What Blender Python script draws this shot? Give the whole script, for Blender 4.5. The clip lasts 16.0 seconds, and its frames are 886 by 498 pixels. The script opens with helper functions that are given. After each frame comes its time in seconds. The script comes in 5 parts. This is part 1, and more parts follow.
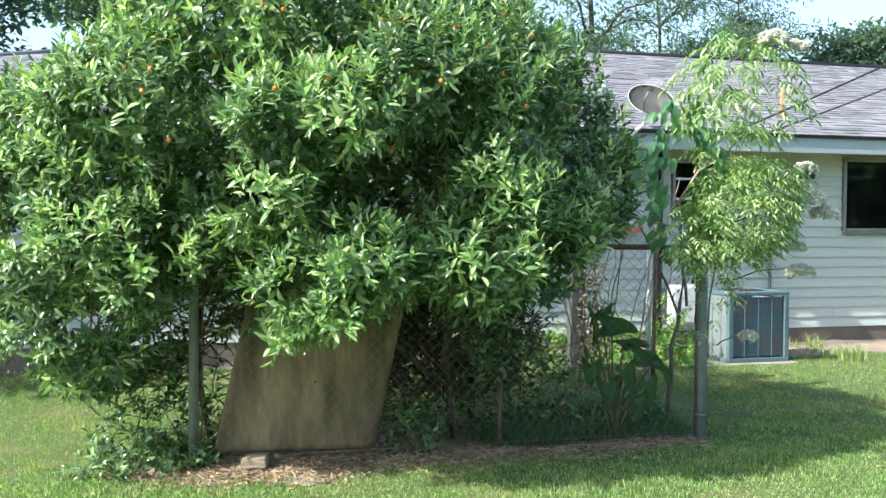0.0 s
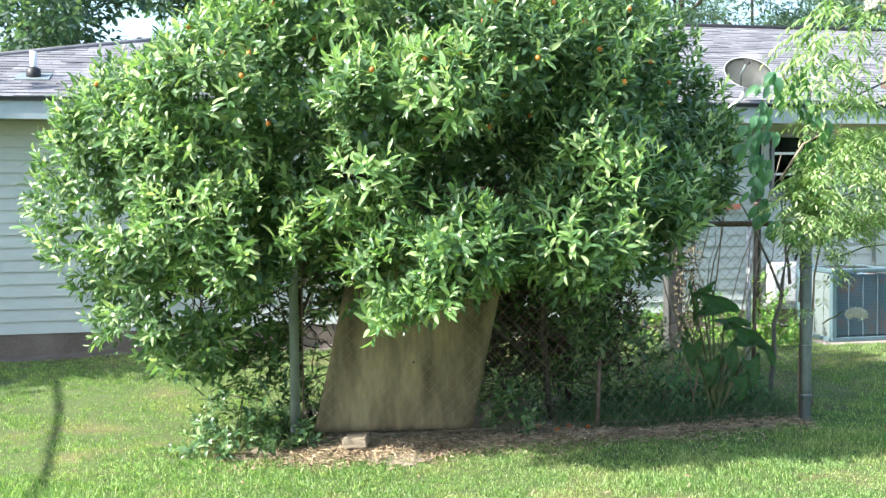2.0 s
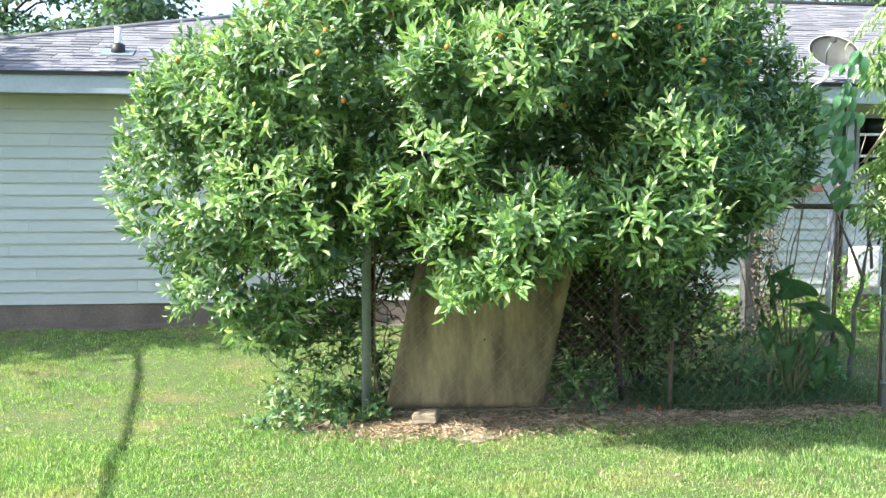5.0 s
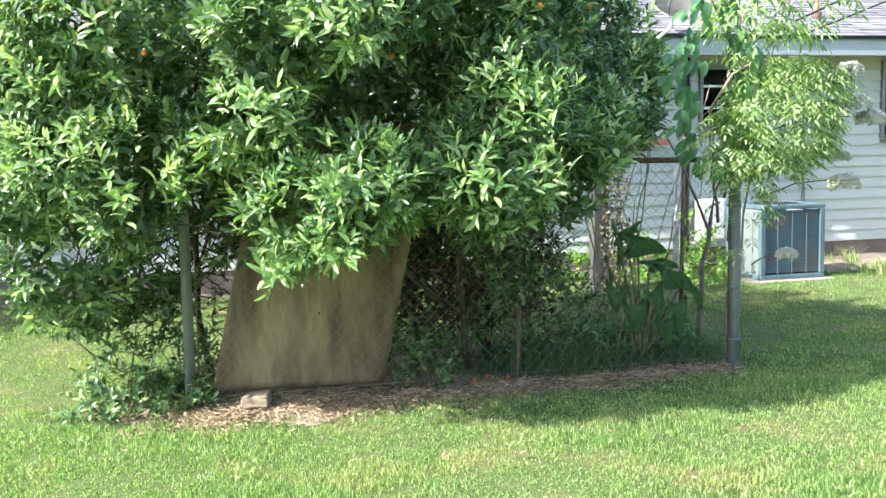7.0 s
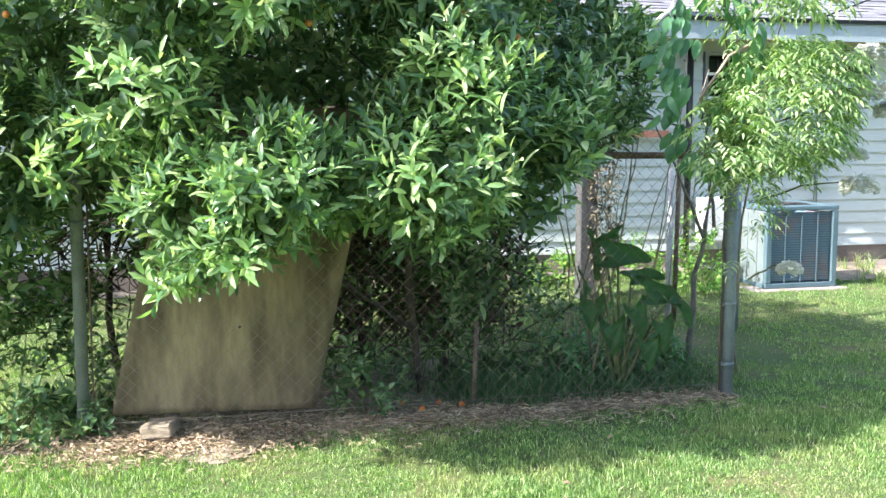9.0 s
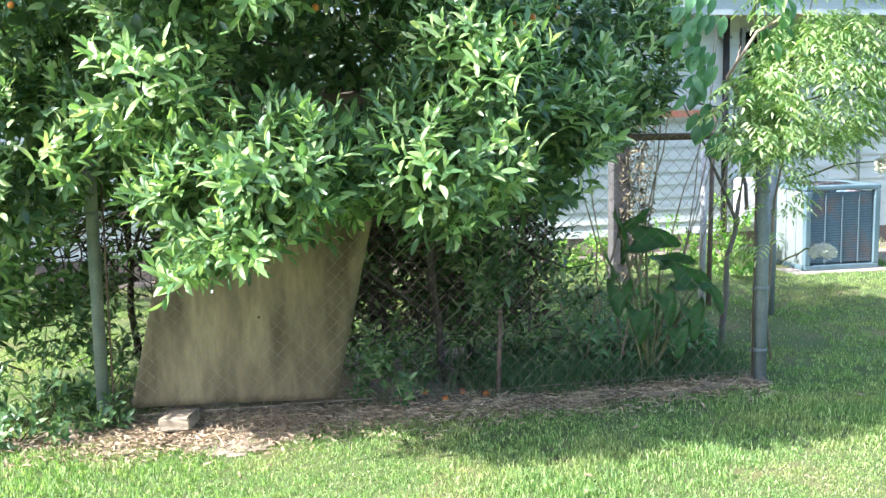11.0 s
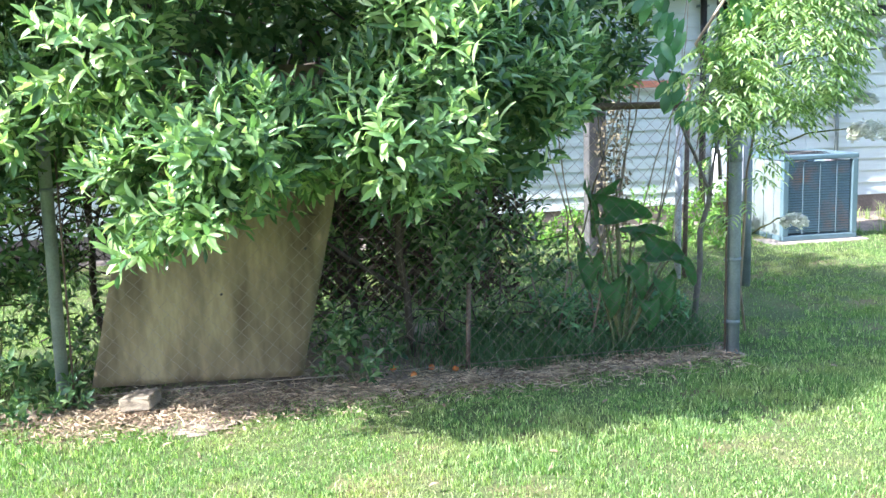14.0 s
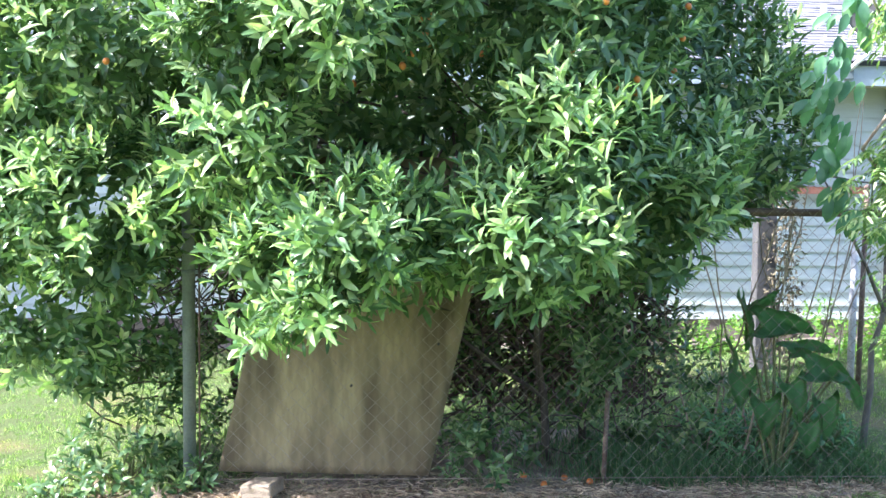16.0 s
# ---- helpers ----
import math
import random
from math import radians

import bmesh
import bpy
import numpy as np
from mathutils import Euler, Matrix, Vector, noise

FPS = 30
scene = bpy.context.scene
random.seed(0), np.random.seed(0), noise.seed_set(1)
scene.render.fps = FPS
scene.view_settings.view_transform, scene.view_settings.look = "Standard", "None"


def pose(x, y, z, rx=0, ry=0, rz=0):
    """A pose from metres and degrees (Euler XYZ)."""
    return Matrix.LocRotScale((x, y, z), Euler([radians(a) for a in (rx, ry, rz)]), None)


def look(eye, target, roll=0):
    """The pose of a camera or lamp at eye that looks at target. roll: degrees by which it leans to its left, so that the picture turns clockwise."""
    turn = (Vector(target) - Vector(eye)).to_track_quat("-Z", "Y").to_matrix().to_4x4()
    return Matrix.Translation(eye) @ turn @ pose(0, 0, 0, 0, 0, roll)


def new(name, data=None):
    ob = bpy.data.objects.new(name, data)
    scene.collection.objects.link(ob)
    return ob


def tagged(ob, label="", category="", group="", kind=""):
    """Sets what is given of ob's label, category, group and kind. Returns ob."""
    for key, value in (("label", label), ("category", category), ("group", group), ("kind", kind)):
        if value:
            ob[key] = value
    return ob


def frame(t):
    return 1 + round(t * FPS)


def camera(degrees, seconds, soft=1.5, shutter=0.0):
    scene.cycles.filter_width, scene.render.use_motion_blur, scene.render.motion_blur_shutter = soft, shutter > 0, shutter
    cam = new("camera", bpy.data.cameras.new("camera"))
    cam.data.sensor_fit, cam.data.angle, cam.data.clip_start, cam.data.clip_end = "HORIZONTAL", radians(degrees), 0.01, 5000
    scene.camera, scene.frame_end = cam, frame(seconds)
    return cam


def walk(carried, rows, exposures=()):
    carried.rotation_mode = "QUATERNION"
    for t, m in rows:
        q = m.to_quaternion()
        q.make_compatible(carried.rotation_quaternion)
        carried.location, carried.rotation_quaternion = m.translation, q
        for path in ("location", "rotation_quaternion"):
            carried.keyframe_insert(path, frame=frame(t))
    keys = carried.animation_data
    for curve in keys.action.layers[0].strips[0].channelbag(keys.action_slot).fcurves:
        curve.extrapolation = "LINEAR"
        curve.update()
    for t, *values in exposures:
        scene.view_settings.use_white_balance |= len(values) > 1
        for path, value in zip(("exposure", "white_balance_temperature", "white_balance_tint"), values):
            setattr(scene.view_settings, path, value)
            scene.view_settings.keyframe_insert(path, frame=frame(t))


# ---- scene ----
cam = camera(45.20, 16.0)
walk(cam, [
    (0, look((-0.424, -7.531, 1.744), (0.141, -5.613, 1.689), 0.33)),
    (0.5, look((-0.437, -7.528, 1.736), (0.071, -5.595, 1.668), -0.08)),
    (1, look((-0.455, -7.505, 1.726), (0.010, -5.561, 1.646), -0.17)),
    (1.5, look((-0.461, -7.483, 1.720), (-0.016, -5.535, 1.623), -0.73)),
    (2, look((-0.481, -7.480, 1.734), (-0.075, -5.524, 1.644), -0.55)),
    (2.5, look((-0.493, -7.480, 1.724), (-0.145, -5.513, 1.619), -0.56)),
    (3, look((-0.511, -7.498, 1.730), (-0.206, -5.524, 1.625), -0.31)),
    (3.2, look((-0.509, -7.495, 1.728), (-0.213, -5.520, 1.616), -0.24)),
    (5.3, look((-0.442, -7.490, 1.743), (-0.180, -5.512, 1.601), 0.08)),
    (5.5, look((-0.426, -7.470, 1.768), (-0.151, -5.497, 1.590), -0.61)),
    (6, look((-0.409, -7.325, 1.711), (-0.010, -5.375, 1.522), -1.48)),
    (6.5, look((-0.286, -7.133, 1.776), (0.183, -5.197, 1.593), 1.25)),
    (7, look((-0.180, -6.974, 1.728), (0.341, -5.054, 1.520), -1.04)),
    (7.5, look((0.050, -6.796, 1.693), (0.398, -4.829, 1.597), 0.42)),
    (8, look((0.261, -6.574, 1.759), (0.534, -4.604, 1.545), 0.03)),
    (8.5, look((0.397, -6.183, 1.640), (0.872, -4.249, 1.452), 0.48)),
    (9, look((0.497, -6.063, 1.724), (0.991, -4.139, 1.493), 0.00)),
    (9.2, look((0.527, -6.030, 1.735), (1.001, -4.102, 1.493), -0.19)),
    (11.5, look((0.677, -5.967, 1.724), (1.084, -4.027, 1.461), -0.94)),
    (12, look((0.690, -5.964, 1.716), (1.092, -4.024, 1.447), -0.85)),
    (12.5, look((0.696, -5.969, 1.728), (1.098, -4.031, 1.441), -1.07)),
    (13, look((0.702, -5.957, 1.713), (1.104, -4.021, 1.412), -1.61)),
    (13.5, look((0.726, -5.929, 1.699), (1.136, -3.996, 1.385), -1.45)),
    (14, look((0.806, -5.884, 1.704), (1.237, -3.955, 1.395), -1.53)),
    (14.5, look((0.898, -5.782, 1.707), (1.436, -3.879, 1.407), -2.15)),
    (15, look((0.978, -5.679, 1.703), (1.549, -3.785, 1.408), -1.10)),
    (15.5, look((0.983, -5.581, 1.722), (1.325, -3.624, 1.490), -1.88)),
    (16, look((1.079, -5.726, 1.700), (1.177, -3.732, 1.571), 0.48)),
], exposures=[(0, 1.28, 6150, 7), (2.5, 1.7, 6200, 8), (5.5, 1.76, 6300, 8), (8, 1.78, 6150, 12), (12.5, 2.16, 5800, 14), (14.5, 2.1, 5700, 15), (16, 2.16, 5700, 19)])

# ---- light: late-morning sun from along the fence, open sky ----
SUN_AZ = radians(191)          # direction towards the sun, from +x
SUN_EL = radians(41)
sun_dir = Vector((math.cos(SUN_AZ) * math.cos(SUN_EL), math.sin(SUN_AZ) * math.cos(SUN_EL), math.sin(SUN_EL)))
world = bpy.data.worlds.new("sky")
scene.world = world
world.use_nodes = True
wn, wl = world.node_tree.nodes, world.node_tree.links
sky = wn.new("ShaderNodeTexSky")
sky.sky_type, sky.sun_disc = "NISHITA", False
sky.sun_elevation, sky.sun_rotation = SUN_EL, math.atan2(sun_dir.x, sun_dir.y)
sky.air_density, sky.dust_density, sky.ozone_density = 1.0, 2.0, 1.0
wl.new(sky.outputs[0], wn["Background"].inputs[0])
wn["Background"].inputs[1].default_value = 0.15
sun = new("sun", bpy.data.lights.new("sun", "SUN"))
sun.data.energy, sun.data.angle, sun.data.color = 4.4, radians(0.55), (1.0, 0.95, 0.86)
sun.matrix_world = look(sun_dir * 40, (0, 0, 0))


# ---- materials ----
def rgba(c):
    return (c[0], c[1], c[2], 1.0)


def mat(name, c1, c2, scale=3.0, rough=0.8, metal=0.0, fine=60.0, fine_amount=0.25, bump=0.2, bump_dist=0.004,
        rand="", rand_amount=0.3, stretch=(1, 1, 1), c3=None, spec=0.5, band=(0.33, 0.67)):
    """Two-scale surface: broad mix of two colours, fine grain, relief; rand: 'object' or 'island' varies each piece."""
    m = bpy.data.materials.new(name)
    m.use_nodes = True
    n, l = m.node_tree.nodes, m.node_tree.links
    b = n["Principled BSDF"]
    co = n.new("ShaderNodeTexCoord")
    mp = n.new("ShaderNodeMapping")
    mp.inputs["Scale"].default_value = stretch
    l.new(co.outputs["Object"], mp.inputs[0])
    big = n.new("ShaderNodeTexNoise")
    big.inputs["Scale"].default_value, big.inputs["Detail"].default_value = scale, 6
    small = n.new("ShaderNodeTexNoise")
    small.inputs["Scale"].default_value, small.inputs["Detail"].default_value = fine, 4
    l.new(mp.outputs[0], big.inputs[0])
    l.new(mp.outputs[0], small.inputs[0])
    ramp = n.new("ShaderNodeValToRGB")
    ramp.color_ramp.elements[0].position, ramp.color_ramp.elements[1].position = band
    ramp.color_ramp.elements[0].color, ramp.color_ramp.elements[1].color = rgba(c1), rgba(c2)
    if c3:
        e = ramp.color_ramp.elements.new((band[0] + band[1]) / 2 + 0.02)
        e.color = rgba(c3)
    l.new(big.outputs[0], ramp.inputs[0])
    hsv = n.new("ShaderNodeHueSaturation")
    l.new(ramp.outputs[0], hsv.inputs["Color"])
    rng = n.new("ShaderNodeMapRange")
    rng.inputs[1].default_value, rng.inputs[2].default_value = 0.3, 0.7
    rng.inputs[3].default_value, rng.inputs[4].default_value = 1 - fine_amount, 1 + fine_amount
    l.new(small.outputs[0], rng.inputs[0])
    value = rng.outputs[0]
    if rand:
        src = n.new("ShaderNodeObjectInfo").outputs["Random"] if rand == "object" else n.new("ShaderNodeNewGeometry").outputs["Random Per Island"]
        r2 = n.new("ShaderNodeMapRange")
        r2.inputs[3].default_value, r2.inputs[4].default_value = 1 - rand_amount, 1 + rand_amount
        l.new(src, r2.inputs[0])
        mul = n.new("ShaderNodeMath")
        mul.operation = "MULTIPLY"
        l.new(value, mul.inputs[0])
        l.new(r2.outputs[0], mul.inputs[1])
        value = mul.outputs[0]
    l.new(value, hsv.inputs["Value"])
    l.new(hsv.outputs[0], b.inputs["Base Color"])
    b.inputs["Roughness"].default_value, b.inputs["Metallic"].default_value = rough, metal
    b.inputs["Specular IOR Level"].default_value = spec
    if bump:
        bp = n.new("ShaderNodeBump")
        bp.inputs["Strength"].default_value, bp.inputs["Distance"].default_value = bump, bump_dist
        l.new(small.outputs[0], bp.inputs["Height"])
        l.new(bp.outputs[0], b.inputs["Normal"])
    return m


def leaf_mat(name, dark, mid, light, rough=0.38, glow=0.3, hot=0.75, through_tint=(1.5, 1.8, 0.7), dry=None, dry_scale=0.9):
    """Thin leaves: each leaf its own green, part of the light passes through."""
    m = bpy.data.materials.new(name)
    m.use_nodes = True
    n, l = m.node_tree.nodes, m.node_tree.links
    b, out = n["Principled BSDF"], n["Material Output"]
    geo = n.new("ShaderNodeNewGeometry")
    ramp = n.new("ShaderNodeValToRGB")
    ramp.color_ramp.elements[0].color, ramp.color_ramp.elements[1].color = rgba(dark), rgba(light)
    e = ramp.color_ramp.elements.new(hot)
    e.color = rgba(mid)
    l.new(geo.outputs["Random Per Island"], ramp.inputs[0])
    co = n.new("ShaderNodeTexCoord")
    tex = n.new("ShaderNodeTexNoise")
    tex.inputs["Scale"].default_value, tex.inputs["Detail"].default_value = 35, 3
    l.new(co.outputs["Object"], tex.inputs[0])
    rng = n.new("ShaderNodeMapRange")
    rng.inputs[3].default_value, rng.inputs[4].default_value = 0.75, 1.25
    l.new(tex.outputs[0], rng.inputs[0])
    hsv = n.new("ShaderNodeHueSaturation")
    colour = ramp.outputs[0]
    if dry:
        # broad worn, yellowing patches
        wide = n.new("ShaderNodeTexNoise")
        wide.inputs["Scale"].default_value, wide.inputs["Detail"].default_value = dry_scale, 5
        l.new(co.outputs["Object"], wide.inputs[0])
        r2 = n.new("ShaderNodeMapRange")
        r2.inputs[1].default_value, r2.inputs[2].default_value, r2.inputs[4].default_value = 0.50, 0.72, 0.36
        l.new(wide.outputs[0], r2.inputs[0])
        mx = n.new("ShaderNodeMix")
        mx.data_type = "RGBA"
        mx.inputs[7].default_value = rgba(dry)
        l.new(r2.outputs[0], mx.inputs[0])
        l.new(colour, mx.inputs[6])
        colour = mx.outputs[2]
    l.new(colour, hsv.inputs["Color"])
    l.new(rng.outputs[0], hsv.inputs["Value"])
    l.new(hsv.outputs[0], b.inputs["Base Color"])
    b.inputs["Roughness"].default_value = rough
    tr = n.new("ShaderNodeBsdfTranslucent")
    warm = n.new("ShaderNodeMix")
    warm.data_type, warm.blend_type = "RGBA", "MULTIPLY"
    warm.inputs[0].default_value = 1
    warm.inputs[7].default_value = rgba(through_tint)
    l.new(hsv.outputs[0], warm.inputs[6])
    l.new(warm.outputs[2], tr.inputs[0])
    mix = n.new("ShaderNodeMixShader")
    mix.inputs[0].default_value = glow
    l.new(b.outputs[0], mix.inputs[1])
    l.new(tr.outputs[0], mix.inputs[2])
    l.new(mix.outputs[0], out.inputs[0])
    return m


M_soil = mat("soil_and_turf", (0.085, 0.115, 0.03), (0.17, 0.15, 0.06), 1.6, 0.95, fine=80, fine_amount=0.5, bump=0.9, bump_dist=0.02, c3=(0.095, 0.13, 0.035))
M_dirt = mat("bare_dirt", (0.36, 0.285, 0.215), (0.21, 0.165, 0.12), 7, 0.95, fine=70, fine_amount=0.35, bump=0.7, bump_dist=0.012)
M_grass = leaf_mat("grass_blade", (0.075, 0.145, 0.045), (0.235, 0.355, 0.12), (0.62, 0.66, 0.36), 0.45, 0.4, 0.76, dry=(0.55, 0.42, 0.24), dry_scale=1.5)
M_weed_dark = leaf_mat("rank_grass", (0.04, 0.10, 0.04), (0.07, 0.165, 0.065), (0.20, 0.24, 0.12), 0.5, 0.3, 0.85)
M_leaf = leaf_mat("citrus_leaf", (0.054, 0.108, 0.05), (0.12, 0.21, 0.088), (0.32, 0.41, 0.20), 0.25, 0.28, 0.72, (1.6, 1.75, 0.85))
# pale tone: young leaf plus sunlight put into the colour
M_leaf_young_lit = leaf_mat("citrus_young_lit_leaf", (0.088, 0.178, 0.078), (0.27, 0.425, 0.16), (0.56, 0.64, 0.36), 0.25, 0.32, 0.55, (1.6, 1.75, 0.85))
M_elder = leaf_mat("elder_leaf", (0.115, 0.20, 0.08), (0.265, 0.375, 0.15), (0.52, 0.58, 0.33), 0.4, 0.35, 0.6)
M_vine = leaf_mat("vine_leaf", (0.07, 0.17, 0.095), (0.115, 0.26, 0.125), (0.20, 0.36, 0.18), 0.42, 0.38, 0.6)
M_broad = leaf_mat("broad_leaf", (0.085, 0.20, 0.09), (0.12, 0.27, 0.12), (0.17, 0.34, 0.15), 0.45, 0.4, 0.6)
M_weed = leaf_mat("weed_leaf", (0.08, 0.20, 0.03), (0.15, 0.30, 0.05), (0.28, 0.38, 0.09), 0.5, 0.35, 0.6)
# extra blue in this foliage colour stands in for distance haze
M_far_haze = leaf_mat("far_foliage_hazed", (0.06, 0.105, 0.09), (0.10, 0.155, 0.13), (0.17, 0.23, 0.16), 0.7, 0.4, 0.6)
M_petal = leaf_mat("white_petal", (0.66, 0.66, 0.54), (0.76, 0.76, 0.68), (0.84, 0.84, 0.78), 0.6, 0.5, 0.6, (1, 1, 0.95))
M_litter = mat("dry_leaf", (0.17, 0.11, 0.065), (0.38, 0.28, 0.18), 2, 0.8, rand="island", rand_amount=0.5, bump=0)
M_dead_shade = mat("dead_brown_shade_leaf", (0.05, 0.036, 0.026), (0.12, 0.085, 0.06), 3, 0.85, rand="island", rand_amount=0.5, bump=0)
M_straw = mat("dry_stem", (0.36, 0.285, 0.18), (0.56, 0.46, 0.31), 5, 0.85, rand="island", rand_amount=0.6, bump=0)
M_bark = mat("grey_brown_bark", (0.04, 0.031, 0.025), (0.085, 0.067, 0.052), 6, 0.9, fine=60, bump=0.8, bump_dist=0.006, stretch=(1, 1, 0.25))
M_cane = mat("brown_cane_bark", (0.24, 0.185, 0.135), (0.38, 0.30, 0.22), 6, 0.85, fine=60, bump=0.4, stretch=(1, 1, 0.3))
M_oldpost = mat("old_grey_timber", (0.065, 0.064, 0.064), (0.11, 0.107, 0.104), 5, 0.9, fine=50, bump=0.5, bump_dist=0.005, stretch=(1, 1, 0.25))
M_vinedry = mat("dry_vine_leaf", (0.11, 0.095, 0.06), (0.20, 0.165, 0.10), 5, 0.85, rand="island", rand_amount=0.4, bump=0)
M_greywood = mat("weathered_grey_wood", (0.12, 0.108, 0.10), (0.19, 0.17, 0.155), 5, 0.9, fine=50, bump=0.6, bump_dist=0.005, stretch=(1, 1, 0.25))
M_twig = mat("green_twig", (0.07, 0.10, 0.03), (0.14, 0.14, 0.06), 9, 0.7, bump=0)
M_fruit = mat("orange_peel", (0.52, 0.13, 0.02), (0.60, 0.22, 0.04), 20, 0.35, fine=300, fine_amount=0.08, bump=0.3, bump_dist=0.001, rand="object", rand_amount=0.15)
M_siding = mat("painted_siding", (0.48, 0.52, 0.49), (0.54, 0.58, 0.55), 1.2, 0.6, fine=40, fine_amount=0.05, bump=0.12, stretch=(0.15, 1, 2.5), rand="object", rand_amount=0.03)
M_fascia = mat("painted_fascia", (0.34, 0.40, 0.43), (0.40, 0.46, 0.48), 1, 0.55, fine=30, fine_amount=0.05, bump=0.06)
M_soffit = mat("tan_soffit", (0.42, 0.38, 0.27), (0.48, 0.44, 0.32), 2, 0.7, fine=30, fine_amount=0.08, bump=0.1)
M_shingle = mat("asphalt_shingle", (0.15, 0.149, 0.163), (0.218, 0.213, 0.226), 2.5, 0.92, fine=180, fine_amount=0.3, bump=0.4, bump_dist=0.003, rand="object", rand_amount=0.28)
M_shingle_rest = mat("asphalt_shingle_rest", (0.15, 0.149, 0.163), (0.218, 0.213, 0.226), 2.5, 0.92, fine=180, fine_amount=0.3, bump=0.4, bump_dist=0.003, rand="island", rand_amount=0.28)
M_black = mat("black_metal", (0.012, 0.012, 0.013), (0.02, 0.02, 0.02), 5, 0.5, bump=0.05)
M_concrete = mat("foundation_concrete", (0.13, 0.105, 0.085), (0.20, 0.165, 0.135), 2.2, 0.9, fine=60, fine_amount=0.2, bump=0.4)
M_pad = mat("pale_concrete", (0.28, 0.235, 0.20), (0.36, 0.31, 0.265), 4, 0.9, fine=80, fine_amount=0.2, bump=0.4)
M_galv = mat("weathered_galvanized", (0.145, 0.18, 0.185), (0.22, 0.255, 0.26), 7, 0.6, 0.15, fine=90, fine_amount=0.15, bump=0.1)
M_galv_rust = mat("rusty_galvanized", (0.10, 0.06, 0.042), (0.18, 0.12, 0.09), 9, 0.75, 0.2, fine=120, fine_amount=0.3, bump=0.3, c3=(0.14, 0.10, 0.08))
M_wire = mat("dull_wire", (0.185, 0.155, 0.12), (0.30, 0.26, 0.205), 9, 0.6, 0.3, bump=0, rand="object", rand_amount=0.2)
M_white = mat("white_paint", (0.70, 0.71, 0.70), (0.80, 0.80, 0.78), 4, 0.45, fine=60, fine_amount=0.06, bump=0.05)
M_ac = mat("blue_grey_enamel", (0.085, 0.14, 0.165), (0.12, 0.18, 0.205), 3, 0.55, 0.1, fine=50, fine_amount=0.08, bump=0.05)
M_ac_bar = mat("slate_enamel", (0.075, 0.115, 0.145), (0.10, 0.145, 0.175), 3, 0.6, 0.1, fine=50, fine_amount=0.08, bump=0.05)
# paler than the front enamel: sun on the left face put into the colour
M_ac_lit_side = mat("sunlit_side_enamel", (0.18, 0.215, 0.215), (0.23, 0.265, 0.265), 3, 0.45, 0.1, fine=50, fine_amount=0.08, bump=0.05)
M_coil = mat("condenser_coil", (0.20, 0.30, 0.40), (0.40, 0.24, 0.20), 3.2, 0.6, 0.1, fine=150, fine_amount=0.3, bump=0.5, c3=(0.22, 0.31, 0.40))
M_frame = mat("grey_aluminium", (0.20, 0.21, 0.21), (0.27, 0.28, 0.28), 4, 0.5, 0.3, bump=0.05)
M_rim = mat("pale_grey_enamel", (0.40, 0.40, 0.38), (0.5, 0.5, 0.47), 5, 0.5, fine=50, fine_amount=0.06, bump=0.04)
M_oldwhite = mat("chalky_white_paint", (0.32, 0.33, 0.34), (0.52, 0.52, 0.52), 9, 0.7, fine=70, fine_amount=0.2, bump=0.2)
M_dish = mat("grey_dish_enamel", (0.11, 0.115, 0.10), (0.15, 0.155, 0.14), 5, 0.55, fine=50, fine_amount=0.05, bump=0.04)
M_redwood = mat("faded_red_paint", (0.50, 0.17, 0.10), (0.60, 0.27, 0.18), 6, 0.75, fine=60, fine_amount=0.2, bump=0.2)
M_room_shade = mat("near_black_room_shade", (0.02, 0.02, 0.022), (0.03, 0.03, 0.03), 2, 0.9, bump=0)
M_brick = mat("buff_brick", (0.19, 0.15, 0.105), (0.30, 0.25, 0.18), 14, 0.9, fine=140, fine_amount=0.25, bump=0.6)

M_ply = mat("weathered_plywood", (0.105, 0.08, 0.045), (0.31, 0.25, 0.14), 2.6, 0.85, fine=17, fine_amount=0.17, bump=0.2, stretch=(1.8, 1, 0.5), c3=(0.215, 0.17, 0.095), band=(0.36, 0.64))

M_glass = bpy.data.materials.new("window_glass")
M_glass.use_nodes = True
g = M_glass.node_tree.nodes["Principled BSDF"]
g.inputs["Base Color"].default_value = (0.85, 0.9, 0.9, 1)
g.inputs["Roughness"].default_value, g.inputs["Transmission Weight"].default_value, g.inputs["IOR"].default_value = 0.02, 1.0, 1.45


# ---- builders ----
def mesh_of(name, verts, faces, material, smooth=False):
    me = bpy.data.meshes.new(name)
    me.from_pydata(verts, [], faces)
    me.materials.append(material)
    if smooth:
        me.polygons.foreach_set("use_smooth", [True] * len(me.polygons))
    me.update()
    return me


def part(name, bm, material, parent=None, label="", smooth=False):
    """Links a bmesh (or a ready mesh) as one mesh object under a thing or a part."""
    if isinstance(bm, bmesh.types.BMesh):
        me = bpy.data.meshes.new(name)
        if smooth:
            for fc in bm.faces:
                fc.smooth = True
        bm.to_mesh(me)
        bm.free()
        me.materials.append(material)
    else:
        me = bm
    ob = new(name, me)
    if parent is not None:
        ob.parent = parent
    if label:
        tagged(ob, label)
    return ob


